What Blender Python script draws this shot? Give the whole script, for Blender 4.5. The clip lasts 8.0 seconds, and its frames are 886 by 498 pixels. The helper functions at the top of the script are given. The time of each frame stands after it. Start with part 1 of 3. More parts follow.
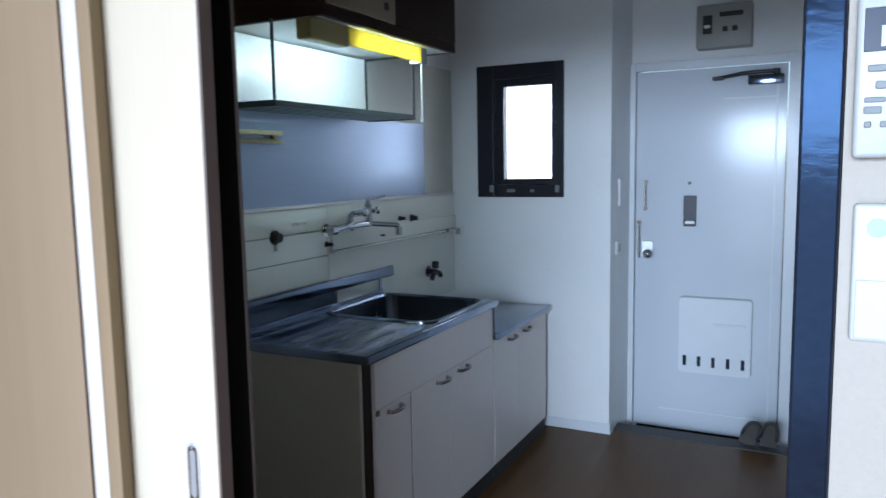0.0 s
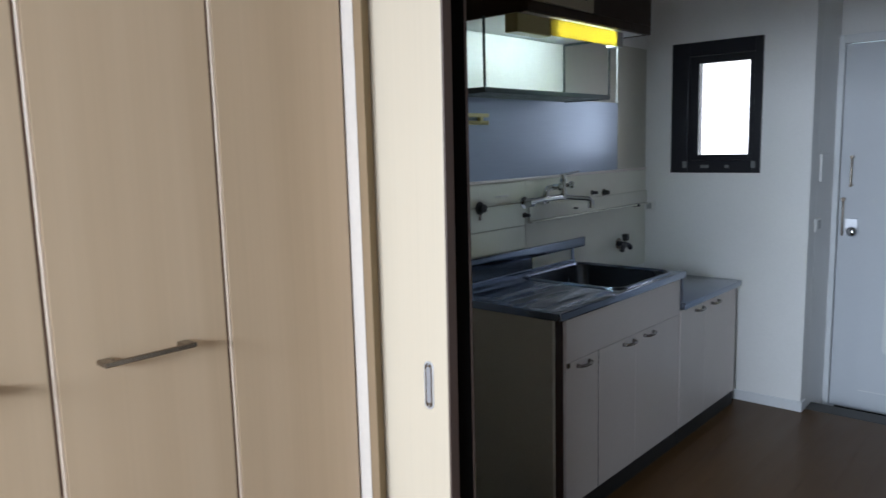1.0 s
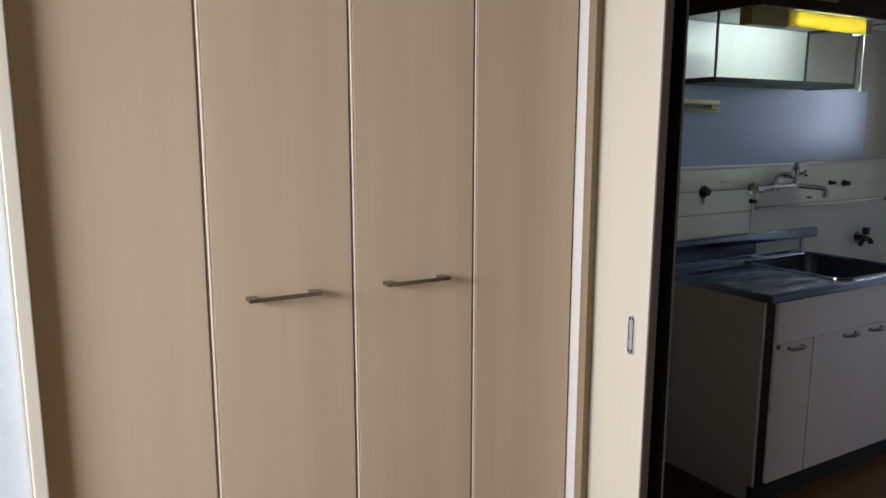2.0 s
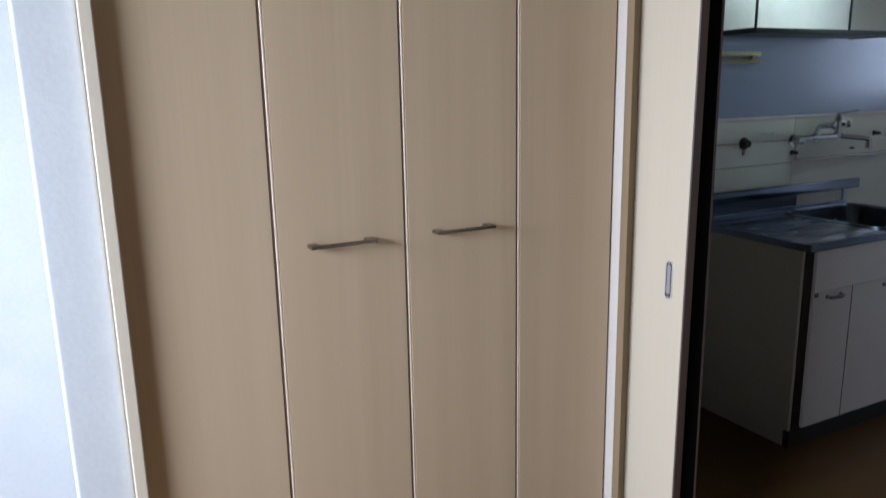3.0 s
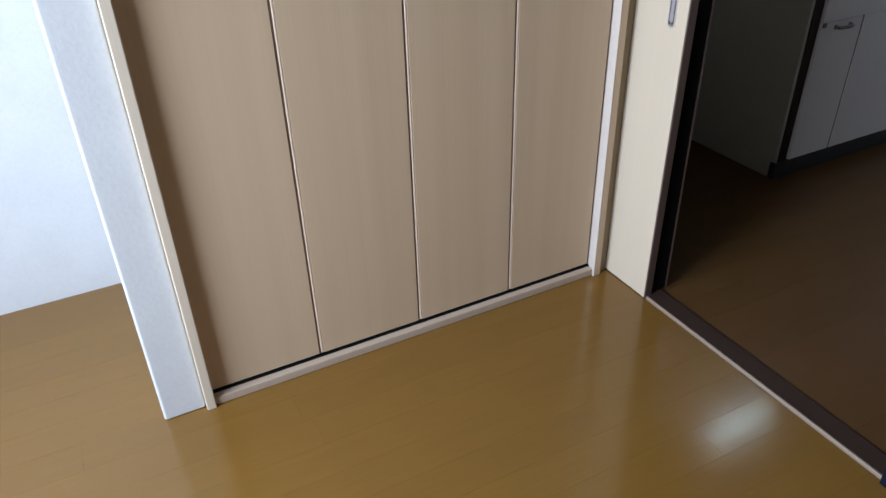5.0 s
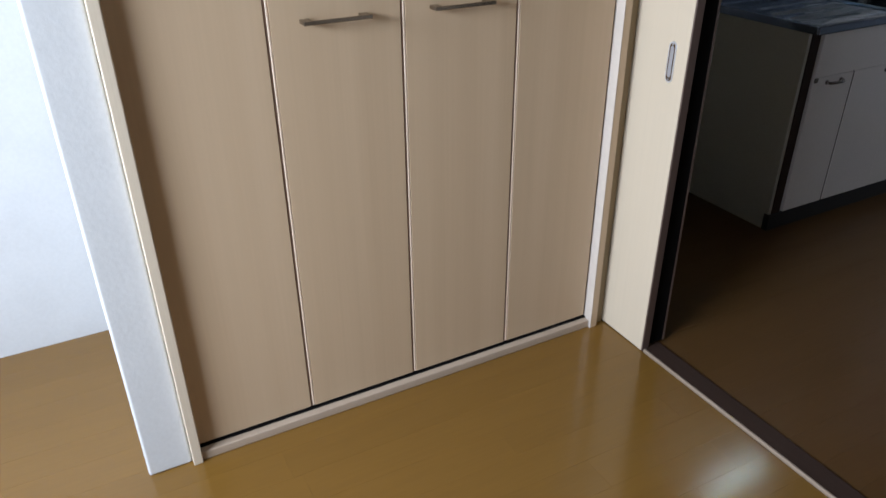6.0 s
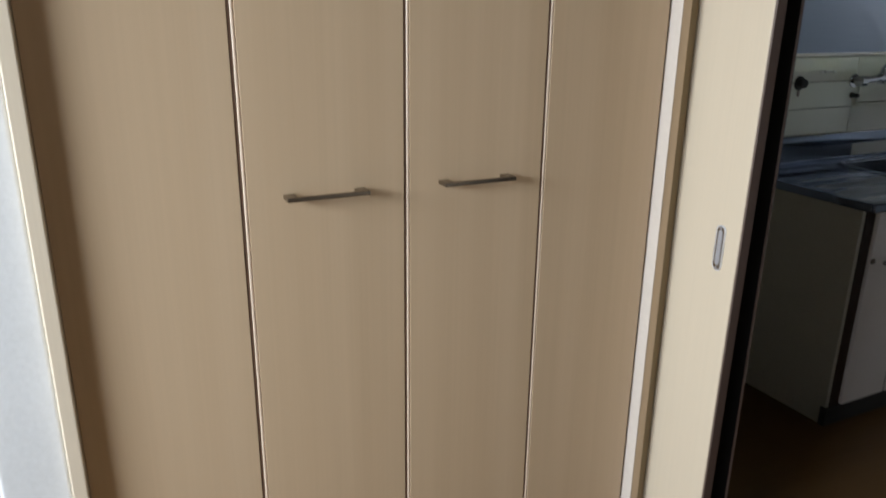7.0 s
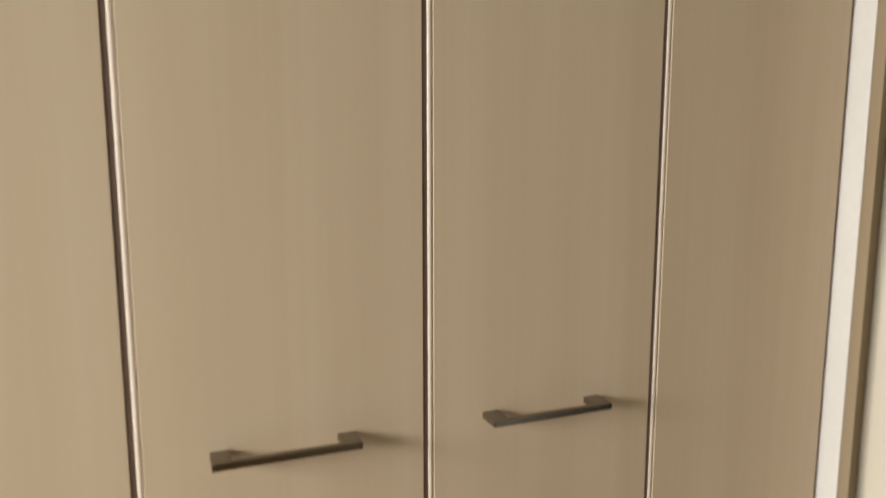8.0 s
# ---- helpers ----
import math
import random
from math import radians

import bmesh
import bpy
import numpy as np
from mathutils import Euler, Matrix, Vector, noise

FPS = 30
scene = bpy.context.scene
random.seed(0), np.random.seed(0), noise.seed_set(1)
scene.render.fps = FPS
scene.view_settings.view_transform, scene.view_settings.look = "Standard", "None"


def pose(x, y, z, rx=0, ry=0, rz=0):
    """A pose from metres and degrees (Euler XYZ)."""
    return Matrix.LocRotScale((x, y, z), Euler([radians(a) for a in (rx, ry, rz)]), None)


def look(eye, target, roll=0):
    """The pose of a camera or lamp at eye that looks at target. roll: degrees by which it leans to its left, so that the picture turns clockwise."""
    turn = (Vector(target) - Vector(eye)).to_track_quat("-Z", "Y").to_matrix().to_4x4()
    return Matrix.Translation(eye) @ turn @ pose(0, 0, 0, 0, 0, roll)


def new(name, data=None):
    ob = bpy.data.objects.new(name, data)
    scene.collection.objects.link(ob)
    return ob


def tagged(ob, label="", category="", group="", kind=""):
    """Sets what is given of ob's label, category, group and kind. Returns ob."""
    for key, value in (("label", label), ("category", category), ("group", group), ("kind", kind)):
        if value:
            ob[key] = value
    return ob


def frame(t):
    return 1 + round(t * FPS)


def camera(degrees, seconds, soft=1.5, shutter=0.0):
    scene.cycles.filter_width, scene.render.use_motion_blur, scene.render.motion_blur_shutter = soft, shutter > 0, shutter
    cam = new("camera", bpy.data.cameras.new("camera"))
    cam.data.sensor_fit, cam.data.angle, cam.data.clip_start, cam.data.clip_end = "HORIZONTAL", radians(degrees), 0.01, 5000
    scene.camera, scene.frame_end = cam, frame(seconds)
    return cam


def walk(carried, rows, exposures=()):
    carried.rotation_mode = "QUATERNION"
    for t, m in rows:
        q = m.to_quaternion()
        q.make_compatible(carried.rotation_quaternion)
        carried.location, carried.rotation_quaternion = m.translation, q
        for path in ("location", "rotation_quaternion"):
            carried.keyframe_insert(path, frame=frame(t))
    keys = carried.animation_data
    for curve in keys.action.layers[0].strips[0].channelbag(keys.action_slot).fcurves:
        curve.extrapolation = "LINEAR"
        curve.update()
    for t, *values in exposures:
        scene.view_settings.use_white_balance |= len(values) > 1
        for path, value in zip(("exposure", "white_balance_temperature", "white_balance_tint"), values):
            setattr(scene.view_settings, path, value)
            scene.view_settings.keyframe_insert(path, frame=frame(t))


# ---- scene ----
cam = camera(62.35, 8.0, shutter=0.25)
PATH = [
    (0, (1.0494, -0.8336, 1.3909), (0.1507, 0.9388, 1.1656), -1.03),
    (0.5, (1.1015, -0.9811, 1.3966), (-0.0048, 0.6684, 1.1616), 0.05),
    (1, (1.1912, -1.0960, 1.4040), (-0.1263, 0.3823, 1.1231), -1.49),
    (1.5, (1.3648, -1.2062, 1.3937), (-0.2064, 0.0018, 1.1255), -0.09),
    (1.7, (1.4168, -1.2553, 1.4161), (-0.2343, -0.1687, 1.1105), 0.48),
    (2.8, (1.5422, -1.3761, 1.4156), (-0.2016, -0.4633, 1.0607), -0.66),
    (3, (1.5551, -1.3824, 1.4069), (-0.1822, -0.4901, 0.9760), -1.16),
    (3.5, (1.5908, -1.3706, 1.4102), (-0.0778, -0.5642, 0.6580), -1.44),
    (4, (1.5965, -1.3855, 1.4125), (0.0181, -0.6278, 0.4458), -1.72),
    (4.5, (1.5981, -1.3913, 1.4026), (0.0756, -0.6501, 0.3384), -1.66),
    (4.7, (1.6012, -1.4001, 1.3953), (0.0933, -0.6456, 0.3197), -1.51),
    (5.8, (1.5573, -1.4017, 1.3979), (0.0305, -0.6039, 0.3818), -0.72),
    (6, (1.5533, -1.4024, 1.4010), (0.0081, -0.5866, 0.4280), -0.49),
    (6.5, (1.4617, -1.3629, 1.3886), (-0.1284, -0.4950, 0.5411), -0.07),
    (7, (1.2817, -1.2299, 1.3935), (-0.4246, -0.3917, 0.7722), 0.72),
    (7.5, (1.0413, -1.0966, 1.3938), (-0.7503, -0.3397, 0.9277), 0.31),
    (8, (0.7576, -0.9623, 1.3932), (-1.0815, -0.2344, 1.0968), -0.03),
]
walk(cam, [(t, look(e, g, r)) for t, e, g, r in PATH],
     exposures=[(0.0, 0.86, 5700, 12), (0.5, 0.58, 6050, 13), (1.0, 0.4, 6400, 14), (1.7, 0.27, 6800, 16), (2.8, 0.05, 6300, 17), (3.5, 0.05, 6200, 17),
                (4.7, 0.12, 6200, 16), (5.8, 0.1, 6500, 16), (6.5, 0.08, 6700, 15), (7.0, 0.02, 7050, 14), (7.5, 0.0, 7450, 13), (8.0, 0.22, 7600, 12)])

# ---- light ----
world = bpy.data.worlds.new("sky")
scene.world = world
world.use_nodes = True
wn = world.node_tree
sky = wn.nodes.new("ShaderNodeTexSky")
sky.sky_type, sky.sun_disc = "NISHITA", False
sky.sun_elevation, sky.sun_rotation = radians(40), radians(200)
wn.links.new(sky.outputs[0], wn.nodes["Background"].inputs[0])
wn.nodes["Background"].inputs[1].default_value = 0.1

sun = new("sun", bpy.data.lights.new("sun", "SUN"))
sun.data.energy, sun.data.angle, sun.data.color = 0.6, radians(15), (1, 0.95, 0.88)
sun.matrix_world = look((-3, 3, 8), (0, 0, 0))


def window_light(name, m, w, h, watts, color, spread=180):
    ob = new(name, bpy.data.lights.new(name, "AREA"))
    ob.data.shape, ob.data.size, ob.data.size_y = "RECTANGLE", w, h
    ob.data.energy, ob.data.color, ob.data.spread = watts, color, radians(spread)
    ob.matrix_world = m
    return ob


# daylight in the balcony window of the room: open sky above the parapet, its weaker return below
window_light("balcony_sky", look((0.80, -3.14, 1.69), (0.80, 0, 0.23)), 1.5, 0.60, 74, (0.72, 0.86, 1.0), 135)
window_light("balcony_bounce", look((0.80, -3.14, 0.66), (0.80, 0, 0.66)), 1.5, 1.10, 24, (0.76, 0.88, 1.0))


# ---- materials ----
def material(name, color, rough=0.5, metal=0.0, vary=0.06, scale=(6, 6, 6), fine=0.03, fine_scale=(90, 90, 90),
             bump=0.05, spread=0.0, coat=0.0, tint=None, rough_vary=0.08, specular=0.5, sheen_color=None):
    """A surface with two scales of colour change, uneven gloss and a fine relief."""
    m = bpy.data.materials.new(name)
    m.use_nodes = True
    n, l = m.node_tree.nodes, m.node_tree.links
    b = n["Principled BSDF"]
    co = n.new("ShaderNodeTexCoord")
    info = n.new("ShaderNodeObjectInfo")
    shift = n.new("ShaderNodeVectorMath")
    shift.operation = "MULTIPLY_ADD"
    shift.inputs[1].default_value = (1, 1, 1)
    l.new(co.outputs["Object"], shift.inputs[0])
    wide = n.new("ShaderNodeVectorMath")
    wide.operation = "SCALE"
    wide.inputs[0].default_value = (7.3, 5.1, 3.7)
    l.new(info.outputs["Random"], wide.inputs["Scale"])
    l.new(wide.outputs[0], shift.inputs[2])

    def noise_at(size, detail):
        mp = n.new("ShaderNodeMapping")
        mp.inputs["Scale"].default_value = size
        l.new(shift.outputs[0], mp.inputs[0])
        t = n.new("ShaderNodeTexNoise")
        t.inputs["Scale"].default_value, t.inputs["Detail"].default_value = 1.0, detail
        l.new(mp.outputs[0], t.inputs[0])
        return t

    coarse, grain = noise_at(scale, 3), noise_at(fine_scale, 4)

    def swing(src, amount, base=1.0):
        r = n.new("ShaderNodeMapRange")
        r.inputs[1].default_value, r.inputs[2].default_value = 0.25, 0.75
        r.inputs[3].default_value, r.inputs[4].default_value = base - amount, base + amount
        l.new(src, r.inputs[0])
        return r.outputs[0]

    def times(a, c):
        x = n.new("ShaderNodeMath")
        x.operation = "MULTIPLY"
        l.new(a, x.inputs[0]), l.new(c, x.inputs[1])
        return x.outputs[0]

    value = times(swing(coarse.outputs[0], vary), swing(grain.outputs[0], fine))
    if spread:
        value = times(value, swing(info.outputs["Random"], spread))
    mix = n.new("ShaderNodeMix")
    mix.data_type = "RGBA"
    mix.inputs[6].default_value = (*color, 1)
    mix.inputs[7].default_value = (*(tint or [c * 0.9 for c in color]), 1)
    l.new(swing(coarse.outputs[0], 0.5, 0.5), mix.inputs[0])
    mul = n.new("ShaderNodeVectorMath")
    mul.operation = "SCALE"
    l.new(mix.outputs[2], mul.inputs[0]), l.new(value, mul.inputs["Scale"])
    l.new(mul.outputs[0], b.inputs["Base Color"])
    l.new(swing(coarse.outputs[0], rough_vary * rough, rough), b.inputs["Roughness"])
    b.inputs["Metallic"].default_value = metal
    b.inputs["Specular IOR Level"].default_value = specular
    if sheen_color:
        b.inputs["Specular Tint"].default_value = (*sheen_color, 1)
    b.inputs["Coat Weight"].default_value = coat
    b.inputs["Coat Roughness"].default_value = 0.12
    if bump:
        bp = n.new("ShaderNodeBump")
        bp.inputs["Strength"].default_value, bp.inputs["Distance"].default_value = bump, 0.002
        l.new(grain.outputs[0], bp.inputs["Height"])
        l.new(bp.outputs[0], b.inputs["Normal"])
    return m


def glowing(name, color, strength):
    m = bpy.data.materials.new(name)
    m.use_nodes = True
    b = m.node_tree.nodes["Principled BSDF"]
    b.inputs["Base Color"].default_value = (*color, 1)
    b.inputs["Emission Color"].default_value = (*color, 1)
    b.inputs["Emission Strength"].default_value = strength
    return m


def translucent(name, color):
    m = bpy.data.materials.new(name)
    m.use_nodes = True
    n, l = m.node_tree.nodes, m.node_tree.links
    mix, tr = n.new("ShaderNodeMixShader"), n.new("ShaderNodeBsdfTranslucent")
    tr.inputs[0].default_value = (*color, 1)
    n["Principled BSDF"].inputs["Base Color"].default_value = (*color, 1)
    n["Principled BSDF"].inputs["Roughness"].default_value = 0.35
    mix.inputs[0].default_value = 0.45
    l.new(n["Principled BSDF"].outputs[0], mix.inputs[1]), l.new(tr.outputs[0], mix.inputs[2])
    l.new(mix.outputs[0], n["Material Output"].inputs[0])
    return m


def glass(name, color, rough):
    m = bpy.data.materials.new(name)
    m.use_nodes = True
    b = m.node_tree.nodes["Principled BSDF"]
    b.inputs["Base Color"].default_value = (*color, 1)
    b.inputs["Roughness"].default_value = rough
    b.inputs["Transmission Weight"].default_value = 1.0
    b.inputs["IOR"].default_value = 1.1
    return m


M_WALL = material("white_wallpaper", (0.64, 0.65, 0.655), 0.8, vary=0.025, scale=(9, 9, 9), fine=0.03, fine_scale=(95, 95, 95), bump=0.20)
M_KWALL = material("kitchen_paint", (0.84, 0.84, 0.83), 0.55, vary=0.03, scale=(2.5, 2.5, 2.5), fine=0.02, bump=0.12)
# Ceiling colour is dimmed to hold back indirect light, not a known board colour.
M_CEIL = material("ceiling_low_bounce", (0.32, 0.30, 0.27), 0.85, vary=0.02, bump=0.2)
M_CLOSET = material("closet_laminate", (0.610, 0.440, 0.283), 0.42, vary=0.13, scale=(15, 15, 0.45), fine=0.020, fine_scale=(130, 130, 1.5),
                    bump=0.025, spread=0.02, tint=(0.525, 0.388, 0.258))
M_CREAM = material("cream_laminate", (0.58, 0.490, 0.370), 0.4, vary=0.03, scale=(12, 12, 0.6), fine=0.02, fine_scale=(160, 160, 2.0), bump=0.02,
                   tint=(0.53, 0.445, 0.335))
# Panel edge colour raised to imitate the window light on its rounding.
M_EDGE = material("lit_edge_band", (0.78, 0.61, 0.47), 0.40, vary=0.02, bump=0.0)
M_PALE = material("pale_frame_edge", (0.60, 0.53, 0.465), 0.35, vary=0.02, bump=0.0)
M_CASING = material("closet_casing_foil", (0.68, 0.58, 0.45), 0.4, vary=0.03, scale=(10, 10, 0.8), fine=0.03, fine_scale=(220, 220, 3), bump=0.03)
M_TRACK = material("dull_metal_strip", (0.31, 0.235, 0.175), 0.4, vary=0.08, bump=0.03)
M_TRACK2 = material("beige_track_foil", (0.48, 0.375, 0.285), 0.4, vary=0.05, scale=(10, 1, 10), bump=0.03)
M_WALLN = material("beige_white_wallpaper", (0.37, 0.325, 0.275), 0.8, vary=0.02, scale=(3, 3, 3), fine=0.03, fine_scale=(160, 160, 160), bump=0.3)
# Out-of-view walls: colour kept dark only to weaken light bounced onto the closet.
M_WALLB = material("unseen_wall_low_bounce", (0.26, 0.235, 0.20), 0.85, vary=0.03, scale=(3, 3, 3), fine=0.03, bump=0.2)
M_PANEL = material("white_panel_plastic", (0.44, 0.44, 0.43), 0.4, vary=0.02, bump=0.0)
M_HOLLOW = material("satin_steel_hollow", (0.66, 0.69, 0.76), 0.5, metal=1.0, vary=0.05, bump=0.0)
M_RIM = material("satin_steel_rim", (0.78, 0.80, 0.84), 0.5, metal=1.0, vary=0.04, bump=0.0)
# Brown that stands in for the shade inside the closet door gaps.
M_GAP = material("brown_gap_shade", (0.20, 0.115, 0.075), 0.6, vary=0.1, bump=0.0)
M_OLIVE = material("olive_wood_strip", (0.29, 0.21, 0.11), 0.45, vary=0.06, scale=(14, 14, 1), bump=0.05)
# Blue specular tint paints the blue daylight reflection into the dark gloss.
M_DARK = material("dark_gloss_paint_blue_sheen", (0.010, 0.012, 0.020), 0.15, vary=0.2, scale=(14, 14, 4), fine=0.2, fine_scale=(60, 60, 100), bump=0.10, specular=0.11, sheen_color=(0.30, 0.55, 1.0))
M_BROWN = material("brown_sill_wood", (0.040, 0.022, 0.016), 0.6, vary=0.15, scale=(3, 12, 12), fine=0.1, fine_scale=(6, 150, 150), bump=0.1, specular=0.2)
M_LIP = material("grey_brown_edge", (0.11, 0.07, 0.056), 0.45, vary=0.1, scale=(20, 20, 2), bump=0.05)
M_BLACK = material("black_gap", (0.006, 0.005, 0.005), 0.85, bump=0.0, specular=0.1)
M_FLOOR = material("orange_brown_flooring", (0.205, 0.104, 0.021), 0.17, vary=0.08, scale=(14, 2.2, 5), fine=0.04, fine_scale=(120, 7, 60), bump=0.03,
                   spread=0.02, coat=0.15, tint=(0.165, 0.083, 0.017))
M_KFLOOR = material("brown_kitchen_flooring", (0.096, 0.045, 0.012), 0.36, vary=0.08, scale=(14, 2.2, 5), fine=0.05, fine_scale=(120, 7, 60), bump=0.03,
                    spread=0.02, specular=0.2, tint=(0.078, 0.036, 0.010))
M_JOINT = material("floor_joint", (0.13, 0.066, 0.016), 0.6, bump=0.0)
M_UNIT = material("off_white_cabinet_board", (0.72, 0.66, 0.63), 0.35, vary=0.03, scale=(4, 4, 2), fine=0.02, bump=0.04)
M_UNITSIDE = material("grey_white_cabinet_side", (0.52, 0.51, 0.45), 0.5, vary=0.05, scale=(5, 5, 3), fine=0.03, bump=0.06)
M_STILE = material("dark_wood_edge", (0.030, 0.014, 0.010), 0.5, vary=0.15, scale=(20, 20, 2), bump=0.08, specular=0.2)
M_UPPER = material("dark_upper_cabinet_wood", (0.032, 0.017, 0.009), 0.55, vary=0.2, scale=(4, 16, 16), fine=0.12, fine_scale=(9, 140, 140), bump=0.1, specular=0.15)
M_UPDOOR = material("beige_cabinet_door", (0.34, 0.29, 0.20), 0.5, vary=0.03, bump=0.03, specular=0.3)
M_UNDER = material("white_underside_board", (0.75, 0.76, 0.74), 0.5, vary=0.03, bump=0.05)
M_STEEL = material("stainless_steel", (0.21, 0.25, 0.33), 0.13, metal=1.0, vary=0.04, scale=(30, 3, 30), fine=0.04, fine_scale=(4, 300, 300), bump=0.05)
M_SPLASH = material("stainless_splash_sheet", (0.32, 0.38, 0.47), 0.42, metal=1.0, vary=0.08, scale=(3, 1.2, 14), fine=0.03, fine_scale=(300, 5, 300), bump=0.006)
# Steel with the bowl's dark reflections put into its base colour.
M_BOWL = material("bowl_steel_dark_reflection", (0.15, 0.17, 0.20), 0.26, metal=1.0, vary=0.1, scale=(9, 9, 9), fine=0.05, bump=0.05)
M_CHROME = material("chrome", (0.58, 0.59, 0.61), 0.09, metal=1.0, vary=0.03, bump=0.0)
# Chrome darkened in colour to carry the dark shading on the pulls.
M_PULL = material("shaded_chrome_pull", (0.34, 0.32, 0.31), 0.16, metal=1.0, vary=0.1, bump=0.0)
M_NICKEL = material("brushed_nickel", (0.29, 0.25, 0.21), 0.26, metal=1.0, vary=0.05, fine_scale=(60, 400, 60), bump=0.04)
M_TILE = material("cream_wall_tile", (0.80, 0.80, 0.72), 0.2, vary=0.03, scale=(3, 3, 3), fine=0.01, bump=0.02, spread=0.02)
M_GROUT = material("wall_grout", (0.42, 0.41, 0.36), 0.8, bump=0.1)
M_WHITE = material("white_plastic", (0.80, 0.80, 0.78), 0.3, vary=0.02, bump=0.0)
M_RUBBER = material("black_rubber", (0.02, 0.02, 0.02), 0.55, vary=0.1, bump=0.05)
M_INSOLE = material("worn_insole", (0.045, 0.038, 0.030), 0.7, vary=0.15, scale=(30, 30, 30), bump=0.1)
M_SHELF = material("dark_green_shelf_metal", (0.03, 0.045, 0.045), 0.3, vary=0.1, bump=0.02)
M_BARS = material("pale_yellow_bar", (0.50, 0.44, 0.22), 0.4, vary=0.06, bump=0.03)
M_DOOR = material("glossy_white_steel_door", (0.62, 0.65, 0.69), 0.16, vary=0.03, scale=(2, 2, 2), fine=0.01, bump=0.015, specular=0.28)
M_DOORFRAME = material("pale_door_frame", (0.72, 0.74, 0.76), 0.3, vary=0.03, bump=0.02)
M_SASH = material("dark_bronze_aluminium", (0.018, 0.018, 0.024), 0.35, metal=0.3, vary=0.1, bump=0.02)
M_FROST = glass("frosted_pane", (0.97, 0.98, 1.0), 0.5)
M_BOX = material("grey_fuse_box_plastic", (0.34, 0.33, 0.30), 0.45, vary=0.03, bump=0.02)
M_SLATE = material("entrance_step_grey", (0.055, 0.055, 0.055), 0.6, vary=0.15, scale=(9, 9, 9), fine=0.1, bump=0.2)
M_TUBE = glowing("lit_fluorescent_tube", (0.70, 0.94, 1.0), 32)
M_COVER = translucent("yellow_lamp_cover", (0.62, 0.50, 0.13))
M_COVERDIM = material("olive_lamp_cover", (0.42, 0.38, 0.16), 0.35, vary=0.05, bump=0.0)
M_OUTSIDE = glowing("bright_outdoor_haze", (0.92, 0.96, 1.0), 1.9)
M_LCD = material("dark_display", (0.010, 0.014, 0.032), 0.35, vary=0.05, bump=0.0, specular=0.2)
M_KEY = material("grey_remote_key", (0.20, 0.205, 0.21), 0.55, vary=0.05, bump=0.0, specular=0.3)
M_BLUE = material("pale_blue_button", (0.25, 0.52, 0.74), 0.35, vary=0.03, bump=0.0)
M_REMOTE = material("pale_grey_plastic", (0.38, 0.38, 0.37), 0.4, vary=0.03, bump=0.0)


# ---- builders ----
def box(bm, x0, x1, y0, y1, z0, z1, bevel=0.0, segments=2):
    r = bmesh.ops.create_cube(bm, size=1.0, matrix=Matrix.LocRotScale(
        ((x0 + x1) / 2, (y0 + y1) / 2, (z0 + z1) / 2), None, (x1 - x0, y1 - y0, z1 - z0)))
    if bevel:
        edges = list({e for v in r["verts"] for e in v.link_edges})
        bmesh.ops.bevel(bm, geom=edges, offset=bevel, segments=segments, affect="EDGES", profile=0.5)
    return bm


def boxed(*a, **k):
    return box(bmesh.new(), *a, **k)


def rod(bm, a, b, r0, r1=None, n=16):
    a, b = Vector(a), Vector(b)
    d = b - a
    m = Matrix.Translation((a + b) / 2) @ d.to_track_quat("Z", "Y").to_matrix().to_4x4()
    bmesh.ops.create_cone(bm, cap_ends=True, segments=n, radius1=r0, radius2=r0 if r1 is None else r1, depth=d.length, matrix=m)
    return bm


def pipe(bm, pts, r, n=12):
    """A bent pipe through the points, smooth at its bends."""
    fine = []
    for i in range(len(pts) - 1):
        p0, p1, p2, p3 = (Vector(pts[max(0, min(len(pts) - 1, j))]) for j in (i - 1, i, i + 1, i + 2))
        for s in range(6):
            u = s / 6
            fine.append(0.5 * (2 * p1 + (p2 - p0) * u + (2 * p0 - 5 * p1 + 4 * p2 - p3) * u * u + (3 * p1 - p0 - 3 * p2 + p3) * u ** 3))
    fine.append(Vector(pts[-1]))
    rings = []
    for i, p in enumerate(fine):
        d = (fine[min(i + 1, len(fine) - 1)] - fine[max(i - 1, 0)]).normalized()
        q = d.to_track_quat("Z", "Y")
        rings.append([bm.verts.new(p + q @ Vector((r * math.cos(2 * math.pi * k / n), r * math.sin(2 * math.pi * k / n), 0))) for k in range(n)])
    for a, b in zip(rings, rings[1:]):
        for k in range(n):
            bm.faces.new((a[k], a[(k + 1) % n], b[(k + 1) % n], b[k]))
    bm.faces.new(rings[0][::-1]), bm.faces.new(rings[-1])
    return bm


def ball(bm, c, r, squash=(1, 1, 1)):
    bmesh.ops.create_uvsphere(bm, u_segments=16, v_segments=10, radius=r, matrix=Matrix.LocRotScale(c, None, squash))
    return bm


def slab(outline, axis, a, b, bevel=0.0):
    """A plate from a closed outline in the plane across the axis, from a to b."""
    bm = bmesh.new()
    put = {"x": lambda p, w: (w, p[0], p[1]), "y": lambda p, w: (p[0], w, p[1]), "z": lambda p, w: (p[0], p[1], w)}[axis]
    lo, hi = [bm.verts.new(put(p, a)) for p in outline], [bm.verts.new(put(p, b)) for p in outline]
    n = len(outline)
    for i in range(n):
        bm.faces.new((lo[i], lo[(i + 1) % n], hi[(i + 1) % n], hi[i]))
    bm.faces.new(lo[::-1])
    top = bm.faces.new(hi)
    if bevel:
        bmesh.ops.bevel(bm, geom=list(top.edges), offset=bevel, segments=2, affect="EDGES")
    return bm


